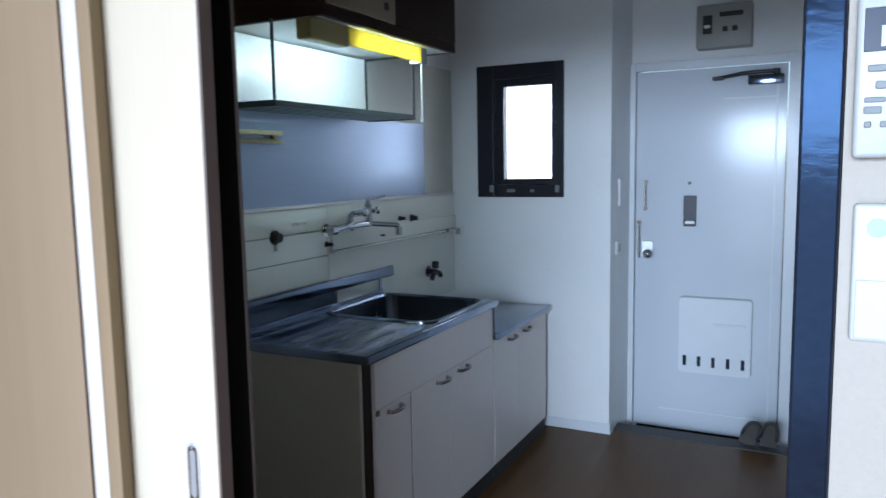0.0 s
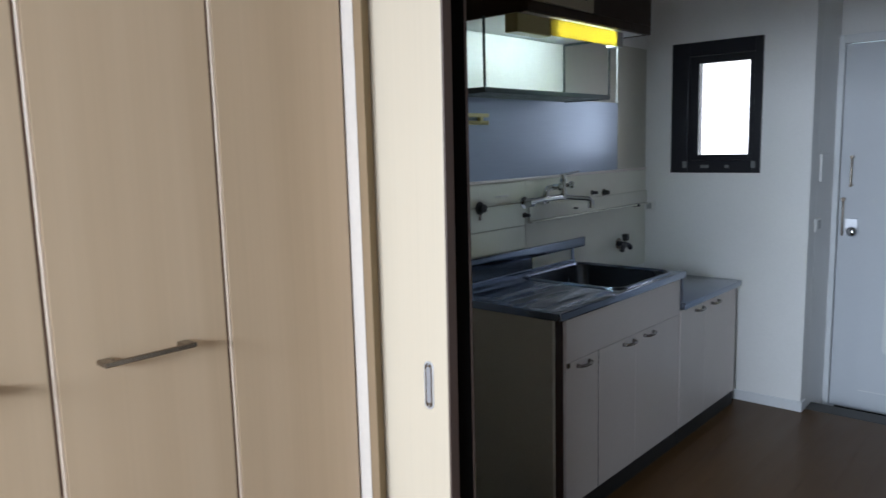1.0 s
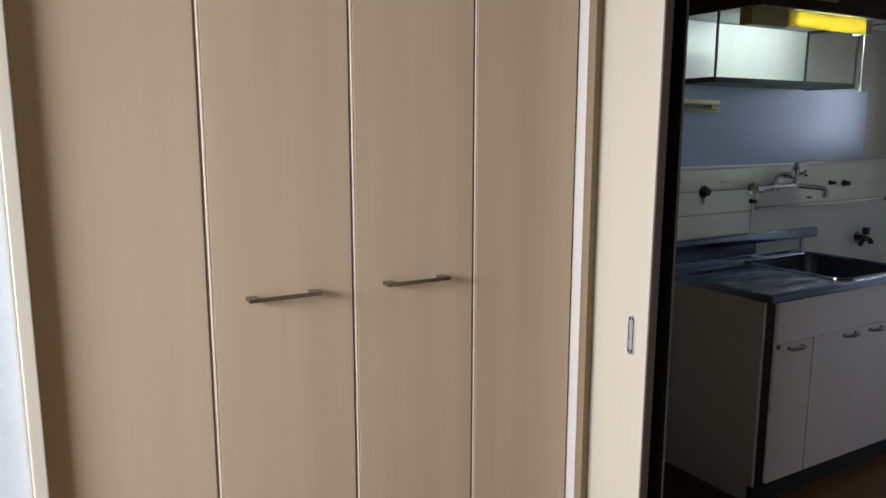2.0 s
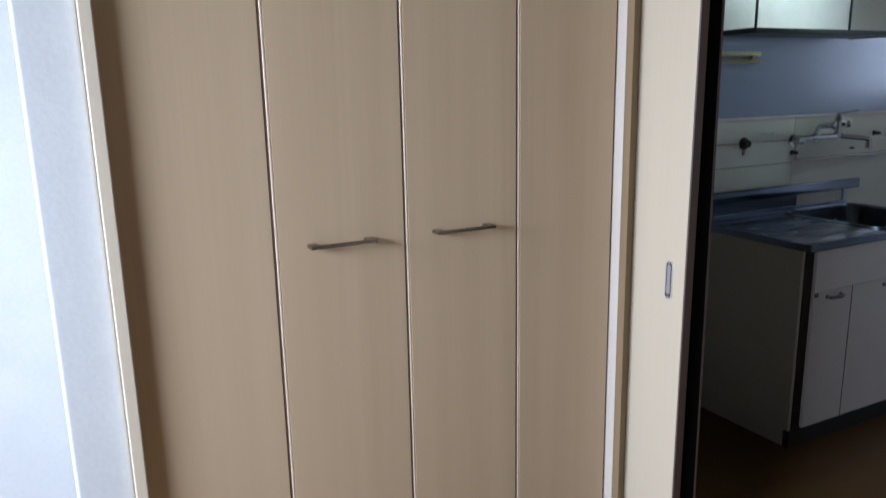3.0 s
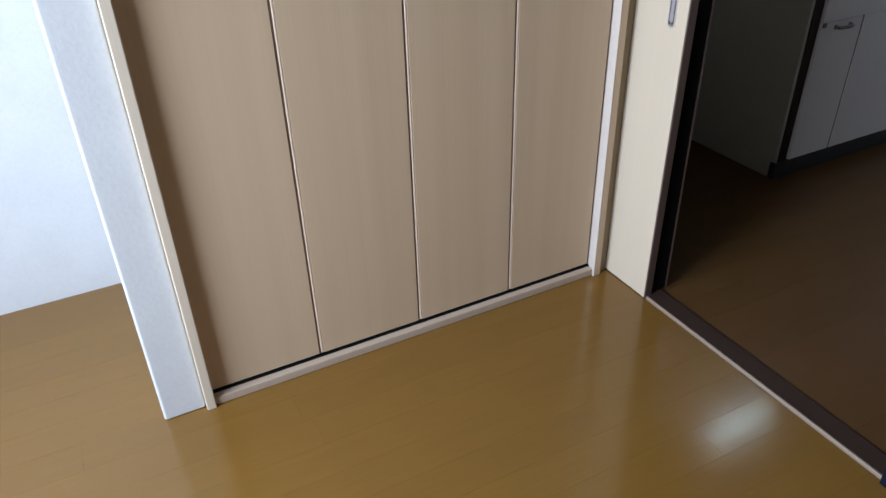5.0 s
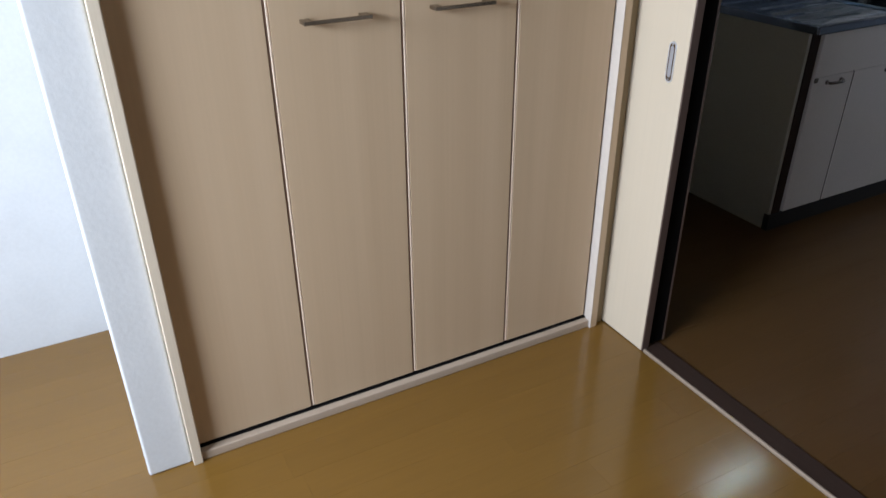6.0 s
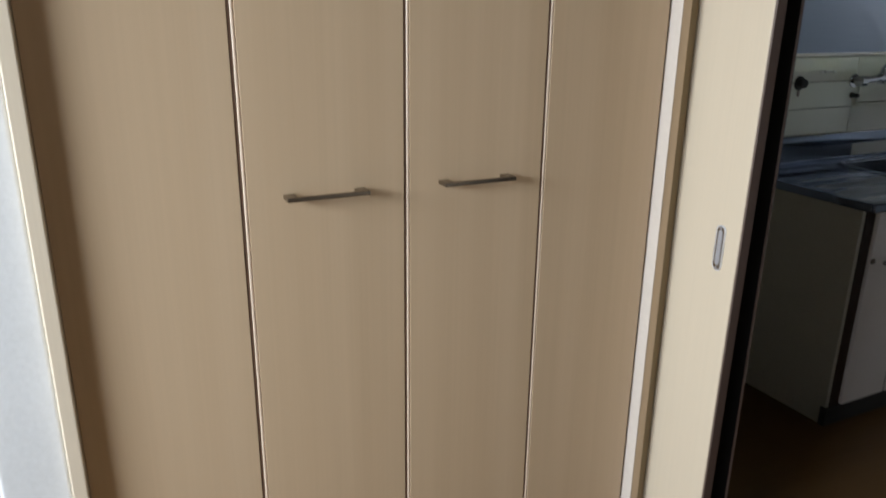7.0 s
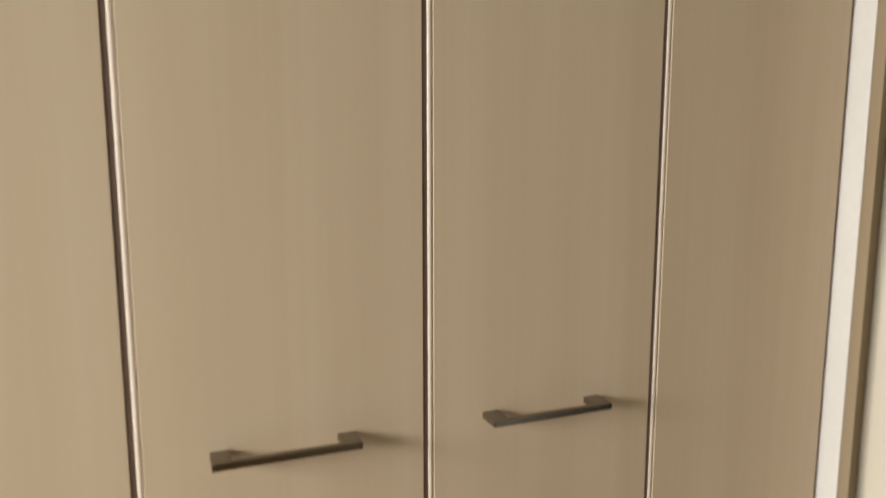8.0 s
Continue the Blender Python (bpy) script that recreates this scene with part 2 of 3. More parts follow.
def round_rect(u0, u1, v0, v1, r, n=6):
    pts = []
    for cu, cv, s in ((u1 - r, v1 - r, 0), (u0 + r, v1 - r, 1), (u0 + r, v0 + r, 2), (u1 - r, v0 + r, 3)):
        for k in range(n + 1):
            a = math.pi / 2 * (s + k / n)
            pts.append((cu + r * math.cos(a), cv + r * math.sin(a)))
    return pts


def mesh_of(name, bm, material_, smooth=False):
    bmesh.ops.recalc_face_normals(bm, faces=bm.faces)
    me = bpy.data.meshes.new(name)
    bm.to_mesh(me)
    bm.free()
    me.materials.append(material_)
    if smooth:
        for p in me.polygons:
            p.use_smooth = True
        me.set_sharp_from_angle(angle=radians(35))
    return me


def solo(name, bm, material_, label, category="", kind="", group="", smooth=False):
    return tagged(new(name, mesh_of(name, bm, material_, smooth)), label, category, group, kind)


def thing(name, at, label, category, group="", kind=""):
    ob = new(name)
    ob.empty_display_size = 0.05
    ob.matrix_world = Matrix.Translation(at)
    return tagged(ob, label, category, group, kind)


def part(name, bm, material_, parent, label="", smooth=False):
    ob = new(name, mesh_of(name, bm, material_, smooth))
    ob.parent = parent
    top = parent
    ob.matrix_parent_inverse = Matrix.Translation(top.matrix_basis.translation).inverted() if top.parent is None else Matrix.Identity(4)
    return tagged(ob, label)


# ---- the room: large structure ----
XW, YS, XE, ZC = -0.72, -3.20, 4.50, 2.40     # west wall, south wall, east wall, ceiling
KW, KN, KE, DY = -0.728, 2.80, 1.12, 3.25      # kitchen west wall, window wall, east wall, entrance door plane
OL, OR, OH = 0.207, 1.034, 1.77               # opening to the kitchen


def wall(name, pieces, m, label):
    bm = bmesh.new()
    for p in pieces:
        box(bm, *p)
    return solo(name, bm, m, label, "wall", "structure")


wall("wall_west", [(XW - 0.12, XW, YS - 0.12, 0.12, 0, ZC)], M_WALL, "white textured wallpaper wall beside the closet")
solo("wall_closet_end", boxed(XW + 0.002, 0.0175, -1.4364, -1.3292, 0, ZC, 0.007, 4), M_WALL, "white wallpapered end wall of the closet", "wall", "structure")
wall("wall_closet_top", [(XW + 0.002, -0.005, -1.329, -0.002, 2.06, ZC)], M_WALL, "white wallpaper wall above the closet doors")
wall("wall_south", [(XW, -0.02, YS - 0.12, YS, 0, ZC), (1.62, XE, YS - 0.12, YS, 0, ZC), (-0.02, 1.62, YS - 0.12, YS, 2.02, ZC)],
     M_WALLB, "unseen wall with the balcony window, darkened to cut bounce light")
wall("wall_east", [(XE, XE + 0.12, YS - 0.12, 0.12, 0, ZC)], M_WALLB, "unseen far wall of the empty room, darkened to cut bounce light")
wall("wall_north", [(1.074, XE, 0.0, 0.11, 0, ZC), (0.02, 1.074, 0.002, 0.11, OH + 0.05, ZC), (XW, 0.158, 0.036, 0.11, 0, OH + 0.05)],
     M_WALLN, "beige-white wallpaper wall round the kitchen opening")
wall("wall_kitchen_west", [(KW - 0.12, KW, 0.112, DY + 0.1, -0.12, ZC)], M_KWALL, "pale painted wall behind the kitchen sink")
WX0, WX1, WZ0, WZ1 = -0.570, -0.092, 1.221, 1.908
wall("wall_kitchen_window", [(KW, WX0, KN, KN + 0.12, 0, ZC), (WX1, 0.148, KN, KN + 0.12, 0, ZC),
                             (WX0, WX1, KN, KN + 0.12, 0, WZ0), (WX0, WX1, KN, KN + 0.12, WZ1, ZC)], M_KWALL, "white painted wall with a small dark-framed window")
wall("wall_entrance_return", [(0.0, 0.148, KN + 0.122, DY - 0.002, -0.12, ZC)], M_KWALL, "white painted return wall beside the entrance")
wall("wall_entrance", [(0.0, 0.173, DY, DY + 0.12, -0.12, ZC), (0.978, KE, DY, DY + 0.12, -0.12, ZC), (0.173, 0.978, DY, DY + 0.12, 1.91, ZC)],
     M_KWALL, "white painted wall round the entrance door")
wall("wall_kitchen_east", [(KE, KE + 0.12, 0.112, DY + 0.1, -0.12, ZC)], M_KWALL, "pale painted kitchen wall")
solo("ceiling", boxed(XW - 0.1, XE + 0.1, YS - 0.1, 0.11, ZC, ZC + 0.1), M_CEIL, "plain unseen ceiling of the room, darkened to cut bounce light", "ceiling", "structure")
solo("ceiling_kitchen", boxed(KW - 0.1, KE + 0.1, 0.112, DY + 0.1, ZC, ZC + 0.1), M_CEIL, "plain ceiling of the kitchen, darkened to cut bounce light", "ceiling", "structure")

floor = solo("floor", boxed(XW, XE, YS, 0.008, -0.06, -0.006), M_JOINT, "glossy orange-brown wood flooring of the room", "floor", "structure")
kfloor = solo("floor_kitchen", boxed(KW, KE, 0.085, 2.859, -0.06, -0.006), M_JOINT, "dark orange-brown wood flooring of the kitchen", "floor", "structure")
solo("floor_entrance", boxed(0.148, KE, 2.99, DY, -0.16, -0.10), M_SLATE, "dark grey sunken entrance floor", "floor", "structure")
solo("entrance_step", boxed(0.150, KE, 2.860, 2.985, -0.13, 0.003, 0.006), M_SLATE, "dark grey edge step at the entrance", "step", "structure")

# ---- balcony window behind the camera ----
win = thing("window_balcony", (0.80, YS, 0), "aluminium-framed balcony window letting in daylight", "window", kind="structure")
for a, b, c, d in ((-0.02, 1.62, 0.0, 0.05), (-0.02, 1.62, 1.97, 2.02), (-0.02, 0.03, 0.05, 1.97), (1.57, 1.62, 0.05, 1.97), (0.775, 0.825, 0.05, 1.97)):
    part("window_frame", boxed(a, b, YS - 0.10, YS - 0.05, c, d, 0.003), M_SASH, win)

solo("wall_balcony", box(boxed(-1.2, 2.6, -4.6, -4.5, -0.1, 0.95), -1.2, 2.6, -4.498, YS - 0.122, -0.1, -0.02), M_SLATE, "plain dark balcony floor and parapet", "wall", "structure")

# ---- opening between room and kitchen ----
frame_ = thing("doorway_frame", (OL, 0.05, 0), "dark brown gloss-painted wooden doorway frame", "door frame", kind="structure")
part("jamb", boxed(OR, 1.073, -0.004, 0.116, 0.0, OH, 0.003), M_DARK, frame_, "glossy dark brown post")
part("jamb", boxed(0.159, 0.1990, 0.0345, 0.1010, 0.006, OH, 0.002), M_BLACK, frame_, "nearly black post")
part("jamb_lip", boxed(0.159, 0.2003, 0.1015, 0.1075, 0.006, OH, 0.001), M_LIP, frame_, "grey-brown edge strip")
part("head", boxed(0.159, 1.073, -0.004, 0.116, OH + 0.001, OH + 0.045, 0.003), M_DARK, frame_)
sill = thing("doorway_sill", (0.6, 0.04, 0), "dark brown worn wooden sill with a pale edge", "sill", kind="structure")
part("sill_board", boxed(0.2005, OR, 0.021, 0.083, -0.05, 0.006, 0.002), M_BROWN, sill)
part("edge_strip", boxed(0.2120, OR, 0.0115, 0.0180, -0.05, 0.009, 0.002), M_TRACK, sill, "pale metal edge strip")

slide = thing("sliding_door", (0.207, 0.006, 0.004), "cream laminate sliding door pushed into its pocket", "door")
part("leaf", boxed(-0.62, 0.2065, 0.006, 0.034, 0.0025, OH - 0.005, 0.0015), M_CREAM, slide)
part("edge_strip", boxed(0.2067, 0.2110, 0.0070, 0.0335, 0.0020, OH - 0.005, 0.001), M_LIP, slide, "brown edge strip")
plate = part("recessed_pull", slab(round_rect(0.1410, 0.1675, 0.8435, 0.9495, 0.0130), "y", 0.008, 0.0038, 0.0006), M_RIM, slide, "oval satin steel recessed pull", True)
part("pull_groove", slab(round_rect(0.1448, 0.1637, 0.8475, 0.9455, 0.0094), "y", 0.006, 0.0035), M_NICKEL, plate, "black strip standing in for the shaded gap above the track of the pull", True)
part("pull_hollow", slab(round_rect(0.1482, 0.1603, 0.8575, 0.9385, 0.0060), "y", 0.006, 0.0031), M_HOLLOW, plate, "grey hollow of the pull", True)
for z in (0.8515, 0.9425):
    part("screw", rod(bmesh.new(), (0.15425, 0.0024, z), (0.15425, 0.006, z), 0.0024), M_HOLLOW, plate, "", True)
slide.matrix_basis = slide.matrix_basis @ pose(0, 0, 0, 0, 0.38, 0)     # it leans a little in its track

# ---- closet ----
casing = thing("closet_frame", (0, -0.68, 0), "pale wood-foil frame round the closet doors", "closet frame", kind="structure")
part("jamb", boxed(-0.03, 0.034, -1.3290, -1.3045, 0.0, 2.05, 0.0025), M_CASING, casing)
part("jamb", boxed(-0.03, 0.0320, -0.0540, -0.0300, 0.0, 2.05, 0.0015), M_CLOSET, casing)
part("edge_strip", boxed(-0.03, 0.0325, -0.0560, -0.0542, 0.0, 2.05, 0.0006), M_PALE, casing, "pale cream edge strip")
# Added strip: its brown imitates the shadowed gap beside the frame.
part("gap_strip", boxed(-0.020, -0.0060, -0.0620, -0.0563, 0.036, 2.044), M_GAP, casing, "added strip coloured brown as the shade in the gap")
part("filler_strip", boxed(-0.03, 0.018, -0.0298, 0.0020, 0.0, 2.05, 0.001), M_OLIVE, casing, "olive-brown wood strip")
part("head", boxed(-0.03, 0.034, -1.3290, -0.002, 2.0505, 2.10, 0.0025), M_CASING, casing)
part("bottom_track", boxed(-0.03, 0.024, -1.3040, -0.0565, 0.0, 0.026, 0.003), M_TRACK2, casing, "pale floor track")
# Black strip laid on the track as the shade under the doors.
part("track_groove", boxed(-0.028, 0.004, -1.3040, -0.0565, 0.0262, 0.029), M_BLACK, casing, "black strip standing in for the shaded gap above the track")
# Black board close behind the doors replaces the closet's darkness.
solo("closet_interior", boxed(-0.06, -0.045, -1.3285, -0.003, 0.0, 2.05), M_BLACK, "black board standing in for the unlit inside of the closet", "closet", "structure")

SEAM = (-1.3045, -0.995, -0.682, -0.368, -0.0580)
HANDLE = {1: (-0.923, -0.767), 2: (-0.612, -0.451)}


def closet_panel(i, door):
    y0, y1 = SEAM[i] + 0.001, SEAM[i + 1] - 0.0045
    bm = boxed(-0.022, 0.0, y0 + (0.0072 if i else 0.0), y1, 0.036, 2.044, 0.0007)
    p = part("panel", bm, M_CLOSET, door)
    if i:
        part("edge_band", boxed(-0.021, -0.0004, y0, y0 + 0.0070, 0.036, 2.044, 0.0030, 3), M_EDGE, p, "rounded panel edge, lightened for the window light it catches")
    if i:
        # Fills the seam with the colour of its shade.
        part("hinge_strip", boxed(-0.020, -0.0014, y0 - 0.0052, y0 - 0.0003, 0.036, 2.044), M_GAP, p, "added strip coloured brown as the shade in the gap")
    if i in HANDLE:
        a, b = HANDLE[i]
        hb = bmesh.new()
        box(hb, 0.0250, 0.0325, a, b, 1.0640, 1.0725, 0.0012)
        box(hb, -0.001, 0.0251, a, a + 0.021, 1.0640, 1.0725, 0.0012)
        box(hb, -0.001, 0.0251, b - 0.021, b, 1.0640, 1.0725, 0.0012)
        part("handle", hb, M_NICKEL, p, "brushed bronze-nickel bar handle")


for first, hinge_y in ((0, -1.30), (2, -0.065)):
    door = thing("folding_closet_door", (0, hinge_y, 0.036), "closed beige wood-grain folding closet door with bar handle", "closet door", "closet doors")
    for i in (first, first + 1):
        closet_panel(i, door)

# ---- remote controls on the wall beside the opening ----
remote = thing("remote_control", (1.107, 0, 1.45), "pale grey remote control in a wall holder with dark display", "remote control")
part("holder", boxed(1.0845, 1.1350, -0.012, -0.0005, 1.398, 1.455, 0.004), M_PANEL, remote)
part("body", boxed(1.0805, 1.1385, -0.026, -0.0125, 1.391, 1.545, 0.005, 3), M_REMOTE, remote, "", True)
part("display", boxed(1.0865, 1.1325, -0.0275, -0.0262, 1.490, 1.530, 0.0005), M_LCD, remote, "dark blue display")
part("display_window", boxed(1.1005, 1.1285, -0.0282, -0.0276, 1.494, 1.513), M_REMOTE, remote, "pale reading window")
for x, w, z, h in ((1.124, 0.021, 1.4745, 0.0065), (1.131, 0.021, 1.4590, 0.0075), (1.122, 0.018, 1.4455, 0.0050), (1.144, 0.014, 1.4455, 0.0050),
                   (1.122, 0.015, 1.4360, 0.0070), (1.144, 0.014, 1.4360, 0.0070), (1.123, 0.006, 1.4225, 0.0060), (1.136, 0.006, 1.4225, 0.0060)):
    part("key", boxed(x - 0.0335, x + w - 0.0335, -0.0278, -0.0262, z - h / 2, z + h / 2, 0.0012, 2), M_KEY, remote)
plate = thing("wall_control_panel", (1.13, 0, 1.26), "white wall control panel with a pale blue round button", "control panel")
part("body", boxed(1.0850, 1.173, -0.018, -0.0005, 1.2110, 1.3475, 0.004, 3), M_PANEL, plate, "", True)
part("button", rod(bmesh.new(), (1.1054, -0.0205, 1.324), (1.1054, -0.0178, 1.324), 0.0095, n=24), M_BLUE, plate, "pale blue round button", True)
part("cover", boxed(1.0890, 1.169, -0.0205, -0.0182, 1.215, 1.273, 0.001), M_PANEL, plate, "")

# ---- kitchen: wall behind the sink ----
solo("trim_splash_lip", boxed(KW, KW + 0.014, 0.95, KN - 0.001, 1.238, 1.250, 0.002), M_UNIT, "pale trim strip under the steel sheet", "trim", "structure")
solo("splash_sheet", boxed(KW, KW + 0.004, 0.95, 2.473, 1.251, 1.600), M_SPLASH, "brushed stainless steel splash sheet on the wall", "splash back")
# Grey colour imitates the wall's falling light beyond the lamp's end.
solo("upper_board", boxed(KW, KW + 0.0035, 1.947, 2.4735, 1.6005, 1.90), M_UNITSIDE, "wall above the steel sheet, greyed for the weaker lamp light", "splash back")
solo("splash_board", boxed(KW, KW + 0.0035, 2.475, KN - 0.001, 1.251, 1.90), M_UNITSIDE, "grey-beige board beside the steel sheet", "splash back")

# Two bars added where pale yellow stripes run on the steel sheet.
bars = thing("yellow_bars", (-0.71, 1.15, 1.5), "pale yellow double bar on the steel splash sheet", "towel bar")
for z in (1.490, 1.520):
    part("bar", boxed(-0.705, -0.693, 0.99, 1.325, z - 0.008, z + 0.008, 0.003), M_BARS, bars)
for y in (1.02, 1.285):
    part("bracket", boxed(-0.7235, -0.7052, y, y + 0.018, 1.484, 1.526, 0.002), M_BARS, bars)

cas = thing("pipe_casing", (-0.72, 2.1, 1.05), "white wall-mounted pipe casing ledge under the taps", "pipe casing")
part("body", boxed(KW + 0.009, KW + 0.019, 1.632, KN - 0.001, 1.052, 1.122, 0.004, 3), M_TILE, cas, "", True)
part("lip", boxed(KW + 0.009, KW + 0.034, 1.628, KN - 0.001, 1.042, 1.0515, 0.003), M_TILE, cas)

# ---- upper cabinet, shelf and lamp ----
CX, CY0, CY1, CZ = -0.280, 1.016, 1.932, 1.848
up = thing("wall_cabinet", (-0.48, 1.5, CZ), "dark brown wall cabinet with beige door above the sink", "cabinet")
part("side", boxed(KW, CX - 0.020, CY0, CY0 + 0.018, CZ, 2.38, 0.001), M_UPPER, up)
part("side", boxed(KW, CX - 0.020, CY1 - 0.018, CY1, CZ, 2.38, 0.001), M_UPPER, up)
part("bottom_board", boxed(KW, CX - 0.021, CY0 + 0.0185, CY1 - 0.0185, CZ + 0.002, CZ + 0.018), M_UNDER, up, "white underside board")
part("top_board", boxed(KW, CX - 0.021, CY0 + 0.0185, CY1 - 0.0185, 2.362, 2.38), M_UPPER, up)
part("bottom_rail", boxed(CX - 0.0195, CX, CY0, CY1, CZ, CZ + 0.035, 0.001), M_UPPER, up, "dark brown rail")
part("stile", boxed(CX - 0.0195, CX, CY0, CY0 + 0.022, CZ + 0.0355, 2.38, 0.001), M_UPPER, up)
d1 = part("door", boxed(CX - 0.0190, CX + 0.003, CY0 + 0.0235, 1.448, CZ + 0.0365, 2.37, 0.002), M_UPDOOR, up, "beige flat door")
part("pull", rod(bmesh.new(), (CX + 0.0035, 1.386, 1.936), (CX + 0.0065, 1.386, 1.936), 0.014, n=20), M_RUBBER, d1, "round black finger pull", True)
part("door", boxed(CX - 0.0190, CX + 0.001, 1.4505, CY1, CZ + 0.0365, 2.37, 0.002), M_UPPER, up, "dark brown door")

solo("back_board", boxed(KW + 0.0002, KW + 0.004, 0.955, 1.945, 1.6005, CZ + 0.001), M_UNDER, "white board on the wall under the cabinet", "trim", "structure")
shelf = thing("hanging_shelf", (-0.56, 1.43, 1.59), "dark metal hanging dish shelf with white panels under the cabinet", "shelf")
for k in range(6):
    part("slat", boxed(-0.672 + 0.038 * k, -0.657 + 0.038 * k, 0.986, 1.871, 1.587, 1.595, 0.002), M_SHELF, shelf)
for y in (0.980, 1.8715):
    part("end_rim", boxed(-0.676, -0.448, y, y + 0.0055, 1.584, 1.604, 0.0015), M_SHELF, shelf)
part("front_rim", boxed(-0.4475, -0.441, 0.980, 1.877, 1.584, 1.604, 0.002), M_SHELF, shelf)
part("back_panel", boxed(-0.684, -0.677, 0.980, 1.877, 1.599, CZ - 0.004), M_WHITE, shelf, "white back panel")
part("end_rail", boxed(-0.676, -0.4415, 1.868, 1.873, 1.837, CZ - 0.0005), M_SHELF, shelf)
part("hanger", boxed(-0.449, -0.442, 0.981, 0.988, 1.6045, CZ - 0.0005), M_SHELF, shelf)
part("hanger", boxed(-0.449, -0.442, 1.868, 1.875, 1.6045, CZ - 0.0005), M_SHELF, shelf)
part("hanger", boxed(-0.675, -0.668, 1.861, 1.868, 1.6045, CZ - 0.0005), M_SHELF, shelf)

lamp = thing("fluorescent_lamp", (-0.34, 1.40, CZ), "lit fluorescent lamp with yellow cover under the cabinet", "lamp")
part("housing", boxed(-0.374, -0.320, 1.010, 1.218, 1.782, CZ - 0.001, 0.005), M_COVERDIM, lamp, "olive-yellow unlit housing")
part("cover", boxed(-0.3225, -0.3185, 1.210, 1.712, 1.787, CZ - 0.001, 0.002), M_COVER, lamp, "glowing yellow front cover")
part("top_plate", boxed(-0.374, -0.328, 1.220, 1.712, 1.839, CZ - 0.001, 0.001), M_COVERDIM, lamp)
part("end_cap", boxed(-0.374, -0.320, 1.714, 1.762, 1.786, CZ - 0.001, 0.004), M_REMOTE, lamp, "pale grey end cap")
part("tube", rod(bmesh.new(), (-0.351, 1.262, 1.812), (-0.351, 1.702, 1.812), 0.0125, n=16), M_TUBE, lamp, "glowing white tube", True)
cord = bmesh.new()
rod(cord, (-0.326, 1.722, 1.790), (-0.326, 1.722, 1.592), 0.0032, n=8)
rod(cord, (-0.326, 1.722, 1.594), (-0.326, 1.722, 1.562), 0.0035, 0.0065, n=10)
part("pull_cord", cord, M_WHITE, lamp, "white pull cord", True)

# ---- sink unit ----
SX, HT = -0.165, 0.790
sink = thing("sink_cabinet", (-0.43, 1.53, 0), "off-white sink cabinet with dark edges and steel pulls", "cabinet")
part("side", boxed(KW + 0.002, SX - 0.0135, 1.002, 1.018, 0.07, HT, 0.001), M_UNITSIDE, sink, "grey-white side panel")
part("side", boxed(KW + 0.002, SX - 0.022, 2.004, 2.020, 0.07, HT, 0.001), M_UNITSIDE, sink)
part("side_foot", boxed(KW + 0.002, SX - 0.012, 1.003, 1.019, 0.0, 0.0695), M_UNITSIDE, sink)
part("stile", boxed(SX - 0.032, SX - 0.010, 1.0185, 1.064, 0.07, HT, 0.001), M_STILE, sink, "dark brown front edge")
part("plinth", boxed(SX - 0.030, SX - 0.004, 0.9985, 2.020, 0.0, 0.069, 0.001), M_RUBBER, sink, "black plinth")
part("back", boxed(KW + 0.002, KW + 0.008, 1.021, 2.003, 0.07, HT), M_UNITSIDE, sink)
part("bottom", boxed(KW + 0.009, SX - 0.022, 1.021, 2.003, 0.07, 0.085), M_UNITSIDE, sink)
part("apron", boxed(SX - 0.019, SX + 0.001, 1.070, 2.020, 0.622, HT, 0.0015), M_UNIT, sink)


def pull(y, z, x, parent):
    """A bowed steel pull on two feet."""
    bm = bmesh.new()
    pipe(bm, [(x, y - 0.040, z), (x + 0.018, y - 0.036, z), (x + 0.027, y, z + 0.002), (x + 0.018, y + 0.036, z), (x, y + 0.040, z)], 0.0062, 10)
    for s in (-0.040, 0.040):
        rod(bm, (x - 0.0005, y + s, z), (x + 0.004, y + s, z), 0.0085, n=12)
    part("pull", bm, M_PULL, parent, "bowed chrome pull", True)


for y0, y1, yp in ((1.066, 1.292, 1.182), (1.300, 1.598, 1.532), (1.5990, 2.020, 1.710)):
    d = part("door", boxed(SX - 0.019, SX + 0.001, y0, y1, 0.075, 0.6205, 0.0010), M_UNIT, sink)
    pull(yp, 0.598, SX + 0.001, d)
# Dark strip and black sheet behind the doors imitate shade in the joints.
part("gap_strip", boxed(SX - 0.014, SX - 0.0005, 1.2925, 1.2995, 0.075, 0.6200), M_STILE, sink, "dark strip standing in for shade between the doors")
part("door_gap", boxed(SX - 0.0205, SX - 0.0195, 1.066, 2.018, 0.075, HT - 0.002), M_BLACK, sink)
part("catch", boxed(SX - 0.0005, SX + 0.006, 1.068, 1.086, 0.604, 0.622, 0.002), M_NICKEL, sink, "small metal catch")

top = thing("kitchen_sink", (-0.41, 1.53, 0.77), "stainless steel sink top with drainboard and deep bowl", "sink")
TX0, TX1, TY0, TY1, TZ = KW + 0.017, -0.139, 0.998, 2.026, 0.818
BX0, BX1, BY0, BY1 = -0.664, -0.196, 1.505, 1.990


